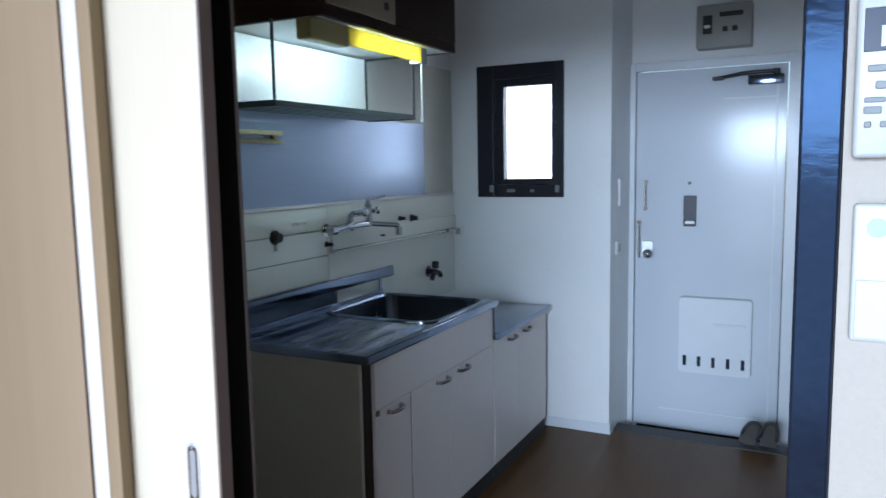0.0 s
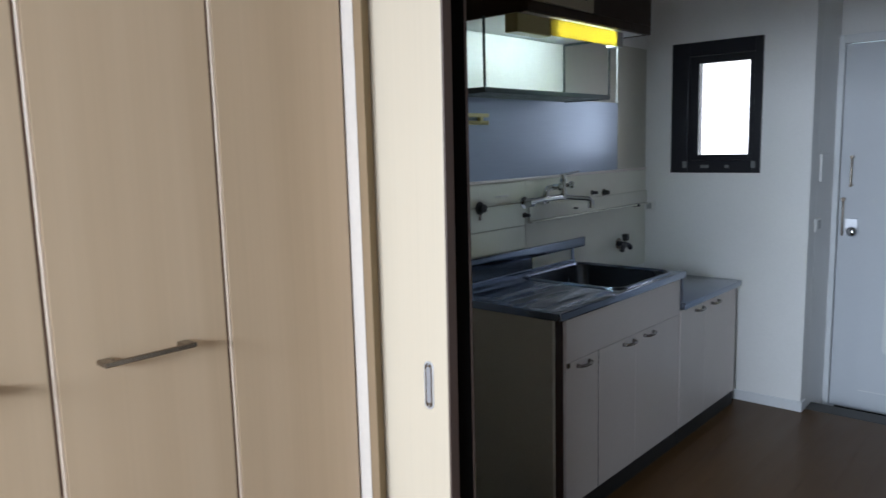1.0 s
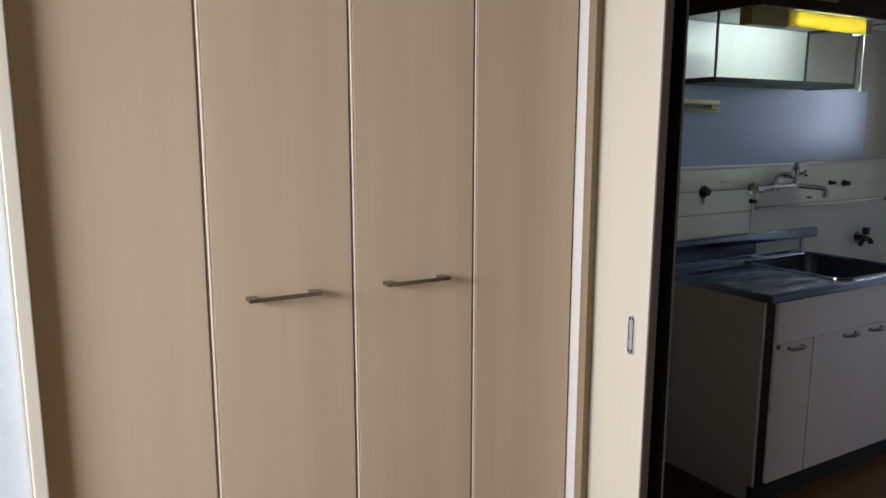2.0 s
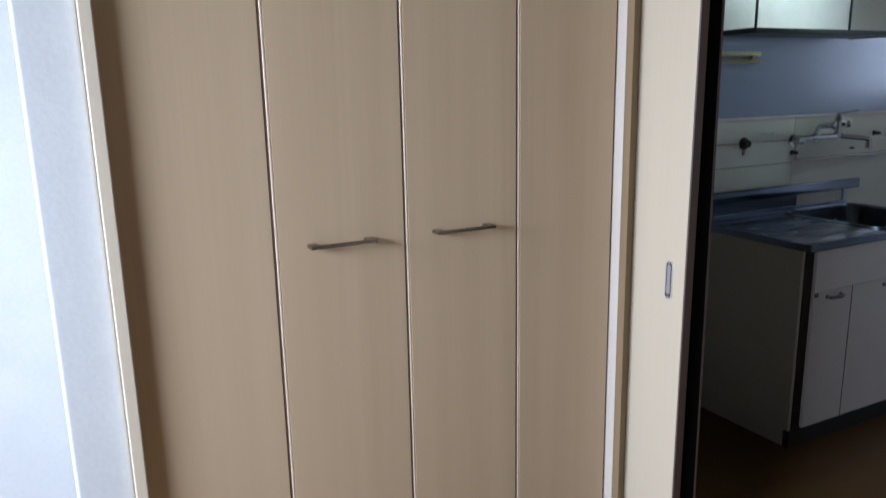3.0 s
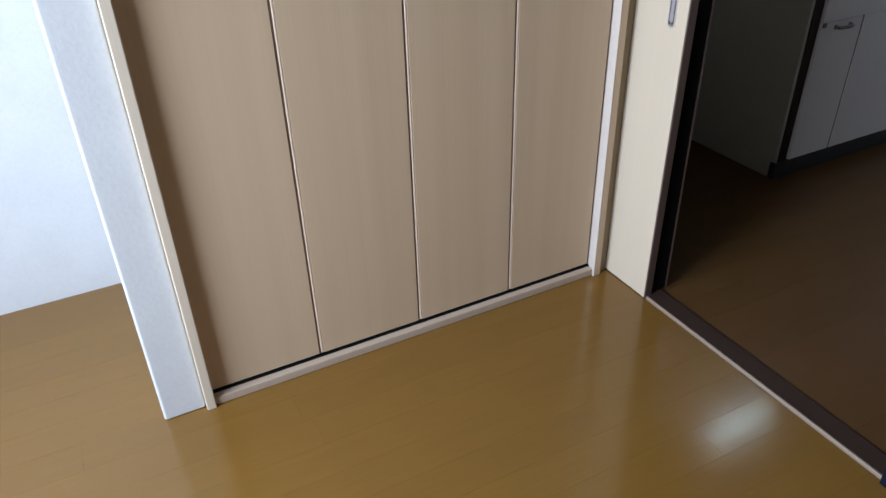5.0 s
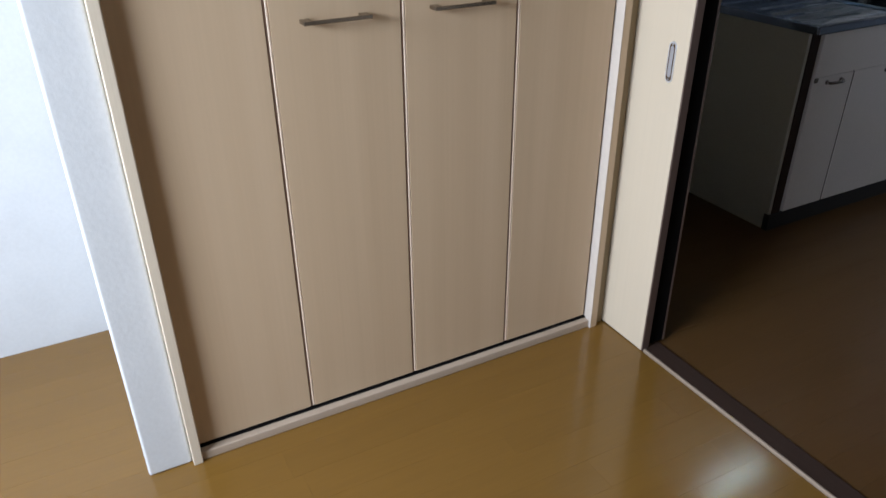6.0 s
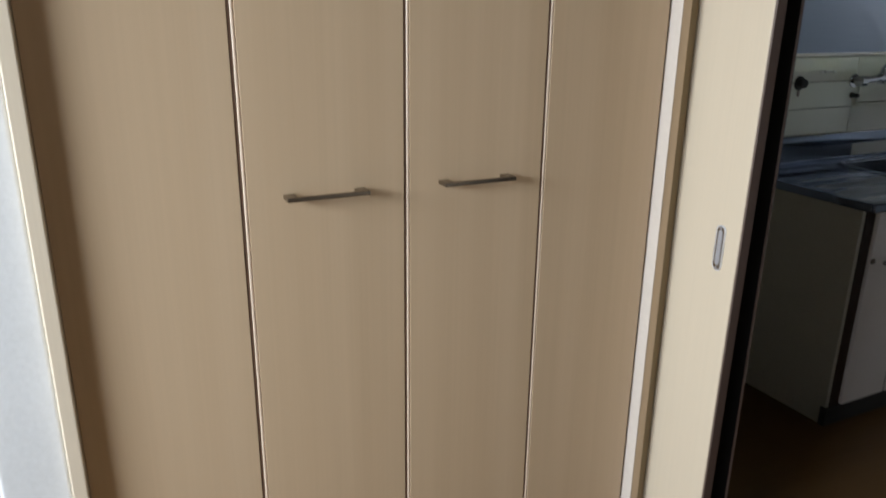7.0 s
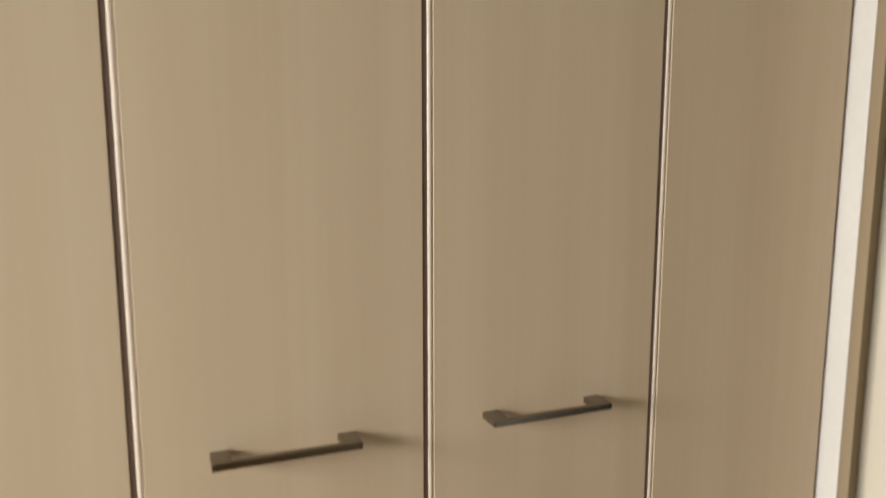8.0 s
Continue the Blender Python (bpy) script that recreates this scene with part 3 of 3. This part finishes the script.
def bowl_top():
    ym = 1.455
    ring = round_rect(BX0, BX1, BY0, BY1, 0.06, 7)
    cx, cy = (BX0 + BX1) / 2, (BY0 + BY1) / 2
    outer = []
    for x, y in ring:
        dx, dy = x - cx, y - cy
        k = min(((TX1 - 0.012 if dx > 0 else TX0) - cx) / dx if abs(dx) > 1e-6 else 9, ((TY1 if dy > 0 else ym) - cy) / dy if abs(dy) > 1e-6 else 9)
        outer.append([cx + dx * k, cy + dy * k])
    for qx in (TX0, TX1 - 0.012):
        for qy in (ym, TY1):
            j = min(range(len(outer)), key=lambda i: (outer[i][0] - qx) ** 2 + (outer[i][1] - qy) ** 2)
            outer[j] = [qx, qy]
    deck_rings = [(outer, TZ - 0.002)]
    for inset, z in ((-0.020, TZ - 0.002), (-0.014, TZ + 0.004), (-0.006, TZ + 0.004), (0.002, TZ - 0.004)):
        deck_rings.append((round_rect(BX0 + inset, BX1 - inset, BY0 + inset, BY1 - inset, max(0.012, 0.06 - inset * 0.5), 7), z))
    bowl_rings = [deck_rings[-1]]
    for inset, z in ((0.012, TZ - 0.13), (0.030, TZ - 0.162), (0.070, TZ - 0.170)):
        bowl_rings.append((round_rect(BX0 + inset, BX1 - inset, BY0 + inset, BY1 - inset, max(0.012, 0.06 - inset * 0.5), 7), z))
    meshes = []
    for rings in (deck_rings, bowl_rings):
        bm = bmesh.new()
        loops = [[bm.verts.new((x, y, z)) for x, y in pts] for pts, z in rings]
        for a, b in zip(loops, loops[1:]):
            for k in range(len(ring)):
                bm.faces.new((a[k], a[(k + 1) % len(ring)], b[(k + 1) % len(ring)], b[k]))
        if rings is bowl_rings:
            bm.faces.new(loops[-1])
        meshes.append(bm)
    return meshes


def drainboard(x0, x1, y0, y1, z, waves, depth):
    """A pressed steel sheet with soft ribs that run towards the bowl and fade out at both ends."""
    bm = bmesh.new()
    nx, ny = waves * 8, 12
    grid = []
    for i in range(nx + 1):
        row = []
        for k in range(ny + 1):
            u, v = i / nx, k / ny
            fade = min(1.0, v * 6, (1 - v) * 6, u * 12, (1 - u) * 12)
            row.append(bm.verts.new((x0 + (x1 - x0) * u, y0 + (y1 - y0) * v, z - 0.006 * u * fade - depth * fade * (0.5 - 0.5 * math.cos(2 * math.pi * waves * u)))))
        grid.append(row)
    for i in range(nx):
        for k in range(ny):
            bm.faces.new((grid[i][k], grid[i + 1][k], grid[i + 1][k + 1], grid[i][k + 1]))
    return bm


deck_mesh, bowl_mesh = bowl_top()
part("deck", deck_mesh, M_STEEL, top, "", True)
part("bowl", bowl_mesh, M_BOWL, top, "deep steel bowl", True)
part("drainboard", drainboard(TX0, TX1 - 0.012, TY0 + 0.0118, 1.4552, TZ - 0.002, 6, 0.0045), M_STEEL, top, "ribbed steel drainboard", True)
rim = bmesh.new()
box(rim, TX1 - 0.0115, TX1, TY0, TY1, TZ - 0.028, TZ + 0.002, 0.005, 3)
box(rim, TX0, TX1 - 0.012, TY0, TY0 + 0.0115, TZ - 0.028, TZ + 0.001, 0.004, 3)
part("rim", rim, M_STEEL, top, "", True)
part("end_apron", boxed(KW + 0.02, TX1 - 0.014, TY1 - 0.003, TY1, 0.672, TZ - 0.004), M_STEEL, top)
part("backguard", boxed(KW + 0.0095, KW + 0.030, TY0, 2.100, 0.884, 0.932, 0.005, 3), M_STEEL, top, "raised steel backguard rail", True)
part("upstand", boxed(KW + 0.0095, KW + 0.0165, TY0, TY1, TZ - 0.02, TZ + 0.012, 0.002), M_STEEL, top)
# Takes the darkened bowl steel to imitate a dark reflection under the rail.
part("splash_plate", boxed(KW + 0.0095, KW + 0.0140, TY0, 1.660, TZ + 0.0125, 0.8835, 0.001), M_BOWL, top, "steel plate under the rail, darkened for its dark reflection")
for y in (TY1 - 0.03,):
    part("bracket", boxed(KW + 0.0095, KW + 0.0150, y, y + 0.02, TZ + 0.0125, 0.8835, 0.001), M_STEEL, top)
part("strainer", rod(bmesh.new(), (-0.44, 1.75, TZ - 0.1695), (-0.44, 1.75, TZ - 0.164), 0.058, n=28), M_RUBBER, top, "black rubber drain cover", True)

stand = thing("stove_cabinet", (-0.43, 2.38, 0), "low off-white stove cabinet with a steel top", "cabinet")
part("body", boxed(KW + 0.002, SX - 0.022, 2.032, 2.716, 0.07, 0.638, 0.001), M_UNITSIDE, stand)
part("plinth", boxed(SX - 0.030, SX - 0.004, 2.032, 2.716, 0.0, 0.069, 0.001), M_RUBBER, stand, "black plinth")
for y0, y1, yp in ((2.032, 2.318, 2.235), (2.3190, 2.716, 2.425)):
    d = part("door", boxed(SX - 0.019, SX + 0.001, y0, y1, 0.075, 0.634, 0.0015), M_UNIT, stand)
    pull(yp, 0.606, SX + 0.001, d)
part("steel_top", boxed(KW + 0.003, -0.144, 2.032, 2.737, 0.6385, 0.668, 0.004, 3), M_STEEL, stand, "plain steel top", True)

# ---- taps and fittings ----
tap = thing("mixer_tap", (-0.67, 1.72, 1.14), "chrome wall-mounted two-handle kitchen tap", "tap")
for y in (1.600, 1.775):
    legs = bmesh.new()
    rod(legs, (KW + 0.006, y, 1.140), (KW + 0.014, y, 1.140), 0.026, n=20)
    pipe(legs, [(KW + 0.012, y, 1.140), (-0.695, y, 1.142), (-0.666, y + (0.012 if y < 1.7 else -0.01), 1.148)], 0.011)
    part("inlet", legs, M_CHROME, tap, "", True)
body = bmesh.new()
pipe(body, [(-0.662, 1.562, 1.143), (-0.660, 1.640, 1.150), (-0.658, 1.680, 1.162), (-0.658, 1.705, 1.196), (-0.658, 1.800, 1.200)], 0.014)
rod(body, (-0.662, 1.552, 1.143), (-0.662, 1.585, 1.143), 0.021, n=18)
rod(body, (-0.658, 1.832, 1.138), (-0.658, 1.832, 1.222), 0.016, n=20)
rod(body, (-0.658, 1.832, 1.222), (-0.658, 1.832, 1.236), 0.020, 0.015, n=20)
rod(body, (-0.662, 1.640, 1.150), (-0.660, 1.850, 1.150), 0.014, n=16)
part("body", body, M_CHROME, tap, "", True)
part("spout", pipe(bmesh.new(), [(-0.654, 1.840, 1.150), (-0.636, 1.885, 1.144), (-0.604, 1.955, 1.136), (-0.597, 1.972, 1.128), (-0.595, 1.976, 1.108)], 0.0115), M_CHROME, tap, "", True)
part("spout_tip", rod(bmesh.new(), (-0.595, 1.976, 1.124), (-0.595, 1.976, 1.090), 0.016, n=16), M_CHROME, tap, "", True)
lever = bmesh.new()
rod(lever, (-0.658, 1.832, 1.236), (-0.658, 1.832, 1.254), 0.013, n=14)
pipe(lever, [(-0.658, 1.815, 1.253), (-0.648, 1.880, 1.258), (-0.640, 1.935, 1.264)], 0.006)
part("handle", lever, M_CHROME, tap, "chrome lever on top", True)
part("handle", ball(rod(bmesh.new(), (-0.650, 1.735, 1.204), (-0.618, 1.735, 1.204), 0.012), (-0.614, 1.735, 1.204), 0.018, (0.7, 1, 1)), M_CHROME, tap, "round chrome knob", True)
part("handle", ball(rod(bmesh.new(), (-0.648, 1.880, 1.204), (-0.640, 1.840, 1.204), 0.010), (-0.648, 1.886, 1.204), 0.017, (1, 0.7, 1)), M_CHROME, tap, "round chrome knob", True)

knob = thing("water_valve", (KW, 1.283, 1.139), "dark round valve cap on the tiled wall", "valve")
part("flange", rod(bmesh.new(), (KW + 0.007, 1.283, 1.139), (KW + 0.014, 1.283, 1.139), 0.027, n=24), M_RUBBER, knob, "", True)
part("cap", rod(bmesh.new(), (KW + 0.014, 1.283, 1.139), (KW + 0.036, 1.283, 1.139), 0.020, 0.017, n=20), M_RUBBER, knob, "", True)
part("drip", boxed(KW + 0.008, KW + 0.013, 1.278, 1.290, 1.088, 1.113, 0.002), M_NICKEL, knob, "grey tab")

for y, z, r in ((2.318, 1.139, 0.019), (2.200, 1.145, 0.013), (2.660, 1.046, 0.013), (1.602, 1.082, 0.013), (2.010, 1.082, 0.007)):
    cap = thing("wall_plug", (KW, y, z), "small dark round plug on the kitchen wall", "plug", "wall plugs")
    part("flange", rod(bmesh.new(), (KW + 0.001, y, z), (KW + 0.012, y, z), r, n=18), M_NICKEL, cap, "", True)
    part("cap", rod(bmesh.new(), (KW + 0.012, y, z), (KW + 0.040, y, z), r * 0.7, r * 0.6, n=16), M_RUBBER, cap, "", True)

hook = thing("wall_hook", (KW, 1.44, 1.179), "small white plastic hook strip on the tiles", "hook")
part("strip", boxed(KW + 0.0087, KW + 0.0125, 1.392, 1.482, 1.175, 1.183, 0.0012), M_WHITE, hook)
for y in (1.412, 1.458):
    part("peg", rod(bmesh.new(), (KW + 0.0125, y, 1.178), (KW + 0.022, y, 1.181), 0.0025, n=8), M_WHITE, hook)

cock = thing("gas_tap", (KW, 2.482, 0.85), "black and grey gas tap on the wall by the stove", "gas tap")
part("flange", rod(bmesh.new(), (KW + 0.001, 2.482, 0.850), (KW + 0.012, 2.482, 0.850), 0.030, n=20), M_NICKEL, cock, "", True)
gb = bmesh.new()
pipe(gb, [(KW + 0.012, 2.482, 0.850), (KW + 0.045, 2.482, 0.850), (KW + 0.058, 2.482, 0.848)], 0.015)
pipe(gb, [(KW + 0.050, 2.482, 0.850), (KW + 0.055, 2.447, 0.835), (KW + 0.056, 2.430, 0.818)], 0.013)
pipe(gb, [(KW + 0.050, 2.482, 0.850), (KW + 0.055, 2.517, 0.838), (KW + 0.056, 2.530, 0.822)], 0.013)
part("body", gb, M_SASH, cock, "", True)
part("knob", boxed(KW + 0.036, KW + 0.066, 2.467, 2.497, 0.868, 0.905, 0.006, 3), M_RUBBER, cock, "black turning knob", True)

sock = thing("wall_socket", (-0.70, KN, 1.034), "small white socket in the kitchen corner", "socket")
part("plate", boxed(-0.725, -0.660, KN - 0.012, KN - 0.0005, 1.006, 1.062, 0.003), M_WHITE, sock)
part("insert", boxed(-0.706, -0.678, KN - 0.0145, KN - 0.0122, 1.016, 1.050, 0.001), M_REMOTE, sock)
sw = thing("light_switch", (0.148, 2.95, 0.953), "small white light switch beside the entrance", "switch")
part("plate", boxed(0.1485, 0.157, 2.900, 2.995, 0.921, 0.988, 0.003), M_WHITE, sw)
part("rocker", boxed(0.1572, 0.160, 2.920, 2.975, 0.933, 0.976, 0.001), M_REMOTE, sw)
box_ = thing("intercom", (0.148, 3.02, 1.25), "small grey wall box beside the entrance", "intercom")
part("body", boxed(0.1485, 0.160, 2.95, 3.08, 1.17, 1.31, 0.004), M_KWALL, box_)

# ---- kitchen window ----
kw = thing("window_kitchen", (-0.33, KN, 1.21), "small window with a wide dark bronze frame and bright frosted pane", "window", kind="structure")
GX0, GX1, GZ0, GZ1 = -0.424, -0.161, 1.317, 1.796
for a, b, c, d, e in ((WX0, GX0 - 0.05, WZ0, WZ1, -0.012), (GX1 + 0.028, WX1, WZ0, WZ1, -0.012), (GX0 - 0.0498, GX1 + 0.0278, WZ0, GZ0 - 0.03, -0.012), (GX0 - 0.0498, GX1 + 0.0278, GZ1 + 0.04, WZ1, -0.012)):
    part("window_frame", boxed(a, b, KN + e, KN + 0.09, c, d, 0.003), M_SASH, kw)
sash = bmesh.new()
for a, b, c, d in ((GX0 - 0.049, GX0, GZ0 - 0.029, GZ1 + 0.039), (GX1, GX1 + 0.027, GZ0 - 0.029, GZ1 + 0.039), (GX0, GX1, GZ0 - 0.029, GZ0), (GX0, GX1, GZ1, GZ1 + 0.039)):
    box(sash, a, b, KN + 0.006, KN + 0.06, c, d, 0.002)
part("sash", sash, M_SASH, kw)
pane = part("pane", boxed(GX0, GX1, KN + 0.030, KN + 0.034, GZ0, GZ1), M_FROST, kw, "frosted bright pane")
pane.visible_shadow = False
for x in (-0.50, -0.40, -0.27, -0.135):
    part("latch", boxed(x, x + (0.045 if x == -0.40 else 0.022), KN - 0.018, KN - 0.0125, 1.247, 1.263 + (0.02 if x < -0.45 or x > -0.2 else 0), 0.002), M_KEY, kw, "grey latch")
solo("backdrop", boxed(-0.9, 0.0, KN + 0.28, KN + 0.29, 0.9, 2.3), M_OUTSIDE, "bright hazy daylight outside the window", "backdrop", "structure")

# ---- entrance door ----
door = thing("door_entrance", (0.55, DY, -0.09), "closed glossy white steel entrance door with a mail hatch", "door", kind="structure")
part("door_frame", boxed(0.1285, 0.158, DY - 0.035, DY - 0.001, -0.10, 1.905, 0.002), M_DOORFRAME, door)
part("door_frame", boxed(0.905, 0.965, DY - 0.035, DY - 0.001, -0.10, 1.905, 0.002), M_DOORFRAME, door)
part("door_frame", boxed(0.1585, 0.9045, DY - 0.035, DY - 0.001, 1.862, 1.905, 0.002), M_DOORFRAME, door)
leaf = part("leaf", boxed(0.162, 0.900, DY - 0.022, DY + 0.02, -0.085, 1.858, 0.003), M_DOOR, door)
part("edge_fold", boxed(0.850, 0.858, DY - 0.0245, DY - 0.0222, 0.02, 1.80, 0.001), M_DOORFRAME, leaf)
part("top_fold", boxed(0.600, 0.849, DY - 0.0245, DY - 0.0222, 1.694, 1.701, 0.001), M_DOORFRAME, leaf)
part("kick_fold", boxed(0.30, 0.85, DY - 0.0245, DY - 0.0222, 0.020, 0.027, 0.001), M_DOORFRAME, leaf)
part("peephole", rod(bmesh.new(), (0.445, DY - 0.027, 1.268), (0.445, DY - 0.0222, 1.268), 0.009), M_CHROME, leaf, "small peephole", True)
name_plate = part("viewer_slot", boxed(0.415, 0.481, DY - 0.031, DY - 0.0222, 1.038, 1.202, 0.003), M_SASH, leaf, "dark oblong cover")
part("label_strip", boxed(0.425, 0.472, DY - 0.0325, DY - 0.0312, 1.052, 1.066), M_WHITE, name_plate, "white strip")
lk = part("lock", boxed(0.198, 0.258, DY - 0.036, DY - 0.0222, 0.868, 0.955, 0.003), M_RIM, leaf, "square satin steel lock plate")
part("knob", ball(rod(bmesh.new(), (0.238, DY - 0.062, 0.888), (0.238, DY - 0.0362, 0.888), 0.014), (0.238, DY - 0.068, 0.888), 0.027, (1, 0.8, 1)), M_CHROME, lk, "round chrome knob", True)
chain = bmesh.new()
rod(chain, (0.184, DY - 0.030, 0.86), (0.184, DY - 0.030, 1.06), 0.006)
rod(chain, (0.184, DY - 0.0222, 1.055), (0.184, DY - 0.042, 1.055), 0.011)
part("door_guard", chain, M_NICKEL, leaf, "grey door guard bar", True)
hb = bmesh.new()
rod(hb, (0.217, DY - 0.040, 1.128), (0.217, DY - 0.040, 1.280), 0.006)
for z in (1.13, 1.278):
    rod(hb, (0.217, DY - 0.0222, z), (0.217, DY - 0.046, z), 0.009)
part("bar", hb, M_NICKEL, leaf, "thin vertical bar", True)
# Slightly larger grey plate draws the shadow gap behind the mail box.
part("hatch_gap", slab(round_rect(0.4035, 0.7715, 0.2485, 0.6635, 0.020), "y", DY - 0.0222, DY - 0.0262, 0.001), M_BOX, leaf, "grey plate imitating the shadow line round the mail box", True)
mail = part("mail_hatch", slab(round_rect(0.407, 0.768, 0.252, 0.660, 0.018), "y", DY - 0.0222, DY - 0.060, 0.006), M_DOORFRAME, leaf, "white plastic mail box", True)
for k in range(5):
    x = 0.430 + 0.073 * k
    part("slot", boxed(x, x + 0.018, DY - 0.0612, DY - 0.0598, 0.290, 0.345), M_LCD, mail, "dark upright slot")
# Pale bar added as the bright highlight across the mail box.
part("lip", boxed(0.58, 0.74, DY - 0.068, DY - 0.0602, 0.515, 0.530, 0.003), M_DOORFRAME, mail)
door.matrix_basis = Matrix.Translation((0.018, 0, 0.010)) @ door.matrix_basis

closer = thing("door_closer", (0.75, DY - 0.05, 1.77), "grey metal door closer at the top of the door", "door closer")
part("body", boxed(0.715, 0.880, DY - 0.075, DY - 0.0224, 1.738, 1.785, 0.006, 3), M_STEEL, closer, "", True)
arm = bmesh.new()
pipe(arm, [(0.84, DY - 0.060, 1.800), (0.70, DY - 0.065, 1.797), (0.560, DY - 0.045, 1.780)], 0.010)
rod(arm, (0.845, DY - 0.052, 1.784), (0.845, DY - 0.052, 1.812), 0.016)
part("arm", arm, M_SASH, closer, "dark arm", True)
part("bracket", boxed(0.545, 0.600, DY - 0.060, DY - 0.0224, 1.772, 1.790, 0.003), M_SASH, closer)

fuse = thing("fuse_box", (0.61, DY, 1.94), "grey-beige fuse box on the wall above the door", "fuse box")
part("body", boxed(0.480, 0.742, DY - 0.090, DY - 0.0005, 1.945, 2.160, 0.008, 3), M_BOX, fuse, "", True)
part("switch", boxed(0.512, 0.556, DY - 0.101, DY - 0.0902, 2.015, 2.105, 0.003), M_RUBBER, fuse, "black main switch")
part("lever", boxed(0.520, 0.548, DY - 0.112, DY - 0.1012, 2.042, 2.056, 0.002), M_WHITE, fuse, "white lever")
part("label_strip", boxed(0.590, 0.700, DY - 0.0915, DY - 0.0902, 2.095, 2.118), M_RUBBER, fuse, "dark strip")
for k in range(2):
    part("breaker", boxed(0.606 + 0.045 * k, 0.630 + 0.045 * k, DY - 0.098, DY - 0.0902, 2.022, 2.046, 0.002), M_RUBBER, fuse)
closer.matrix_basis = Matrix.Translation((0.022, 0, 0.028)) @ closer.matrix_basis
fuse.matrix_basis = Matrix.Translation((0.008, 0, 0.0125)) @ fuse.matrix_basis


def slipper(at, lean):
    """A slipper stood on its heel: a rounded sole with a pale insole and a thick strap round the toe."""
    s = thing("slipper", (0, 0, 0), "dark brown rubber slipper standing upright at the entrance step", "slipper", "slippers at the entrance")
    side = [(0.036, 0.0), (0.039, 0.04), (0.038, 0.08), (0.028, 0.108), (0.014, 0.119), (0.0, 0.122)]
    outline = [(x, z) for x, z in side] + [(-x, z) for x, z in side[-2::-1]]
    part("sole", slab(outline, "y", 0.0, 0.016, 0.003), M_RUBBER, s, "", True)
    part("insole", slab([(x * 0.72, 0.006 + z * 0.86) for x, z in outline], "y", -0.002, 0.0005, 0.0006), M_INSOLE, s, "worn grey-brown insole", True)
    part("strap", pipe(bmesh.new(), [(x * 0.92, -0.006 - 0.012 * (z > 0.05), z) for x, z in outline[1:-1]], 0.0075), M_RUBBER, s, "thick black strap", True)
    s.matrix_basis = Matrix.Translation(at) @ lean


slipper((0.792, 2.925, 0.0035), pose(0, 0, 0, -8, 22, 0))
slipper((0.890, 2.930, 0.0035), pose(0, 0, 0, -8, 8, 0))

# ---- trim along the walls ----
bb = bmesh.new()
box(bb, KW + 0.001, 0.152, KN - 0.009, KN - 0.0005, 0.0, 0.055, 0.002)
solo("baseboard", bb, M_DOORFRAME, "white baseboard under the kitchen window wall", "baseboard", "structure")
bb = bmesh.new()
box(bb, 0.1485, 0.156, KN - 0.008, 2.860, 0.0, 0.055, 0.002)
solo("baseboard", bb, M_DOORFRAME, "white baseboard on the entrance return", "baseboard", "structure")

# ---- tiles behind the sink ----
tiles = solo("tile_field", boxed(KW, KW + 0.004, 0.95, 1.614, 0.70, 1.237), M_GROUT, "cream long wall tiles behind the sink", "tiles", "structure")
solo("splash_panel", boxed(KW, KW + 0.0075, 1.6155, KN - 0.001, 0.70, 1.237), M_TILE, "plain cream wall panel behind the stove", "wall panel", "structure")
rows = [(0.934, 1.034), (1.038, 1.138), (1.142, 1.2365), (0.830, 0.930), (0.726, 0.826)]
for z0, z1 in rows:
    part("tile", boxed(KW + 0.0042, KW + 0.0085, 0.952, 1.612, z0, z1, 0.0012, 1), M_TILE, tiles)

# ---- floor planks ----
def planks(owner, m, x0, x1, y0, y1, width, length, seed, bevel):
    rnd = random.Random(seed)
    n = int(math.ceil((x1 - x0) / width))
    for i in range(n):
        a, b = x0 + i * width, min(x1, x0 + (i + 1) * width)
        y = y0 - rnd.uniform(0.1, length - 0.2)
        while y < y1:
            c, d = max(y0, y), min(y1, y + length)
            if d - c > 0.03:
                part("plank", boxed(a + 0.00015, b - 0.00015, c + 0.0001, d - 0.0001, -0.0058, 0.0, bevel, 1), m, owner)
            y += length


planks(floor, M_FLOOR, XW, XE, YS, 0.0085, 0.1015, 1.21, 3, 0.0)
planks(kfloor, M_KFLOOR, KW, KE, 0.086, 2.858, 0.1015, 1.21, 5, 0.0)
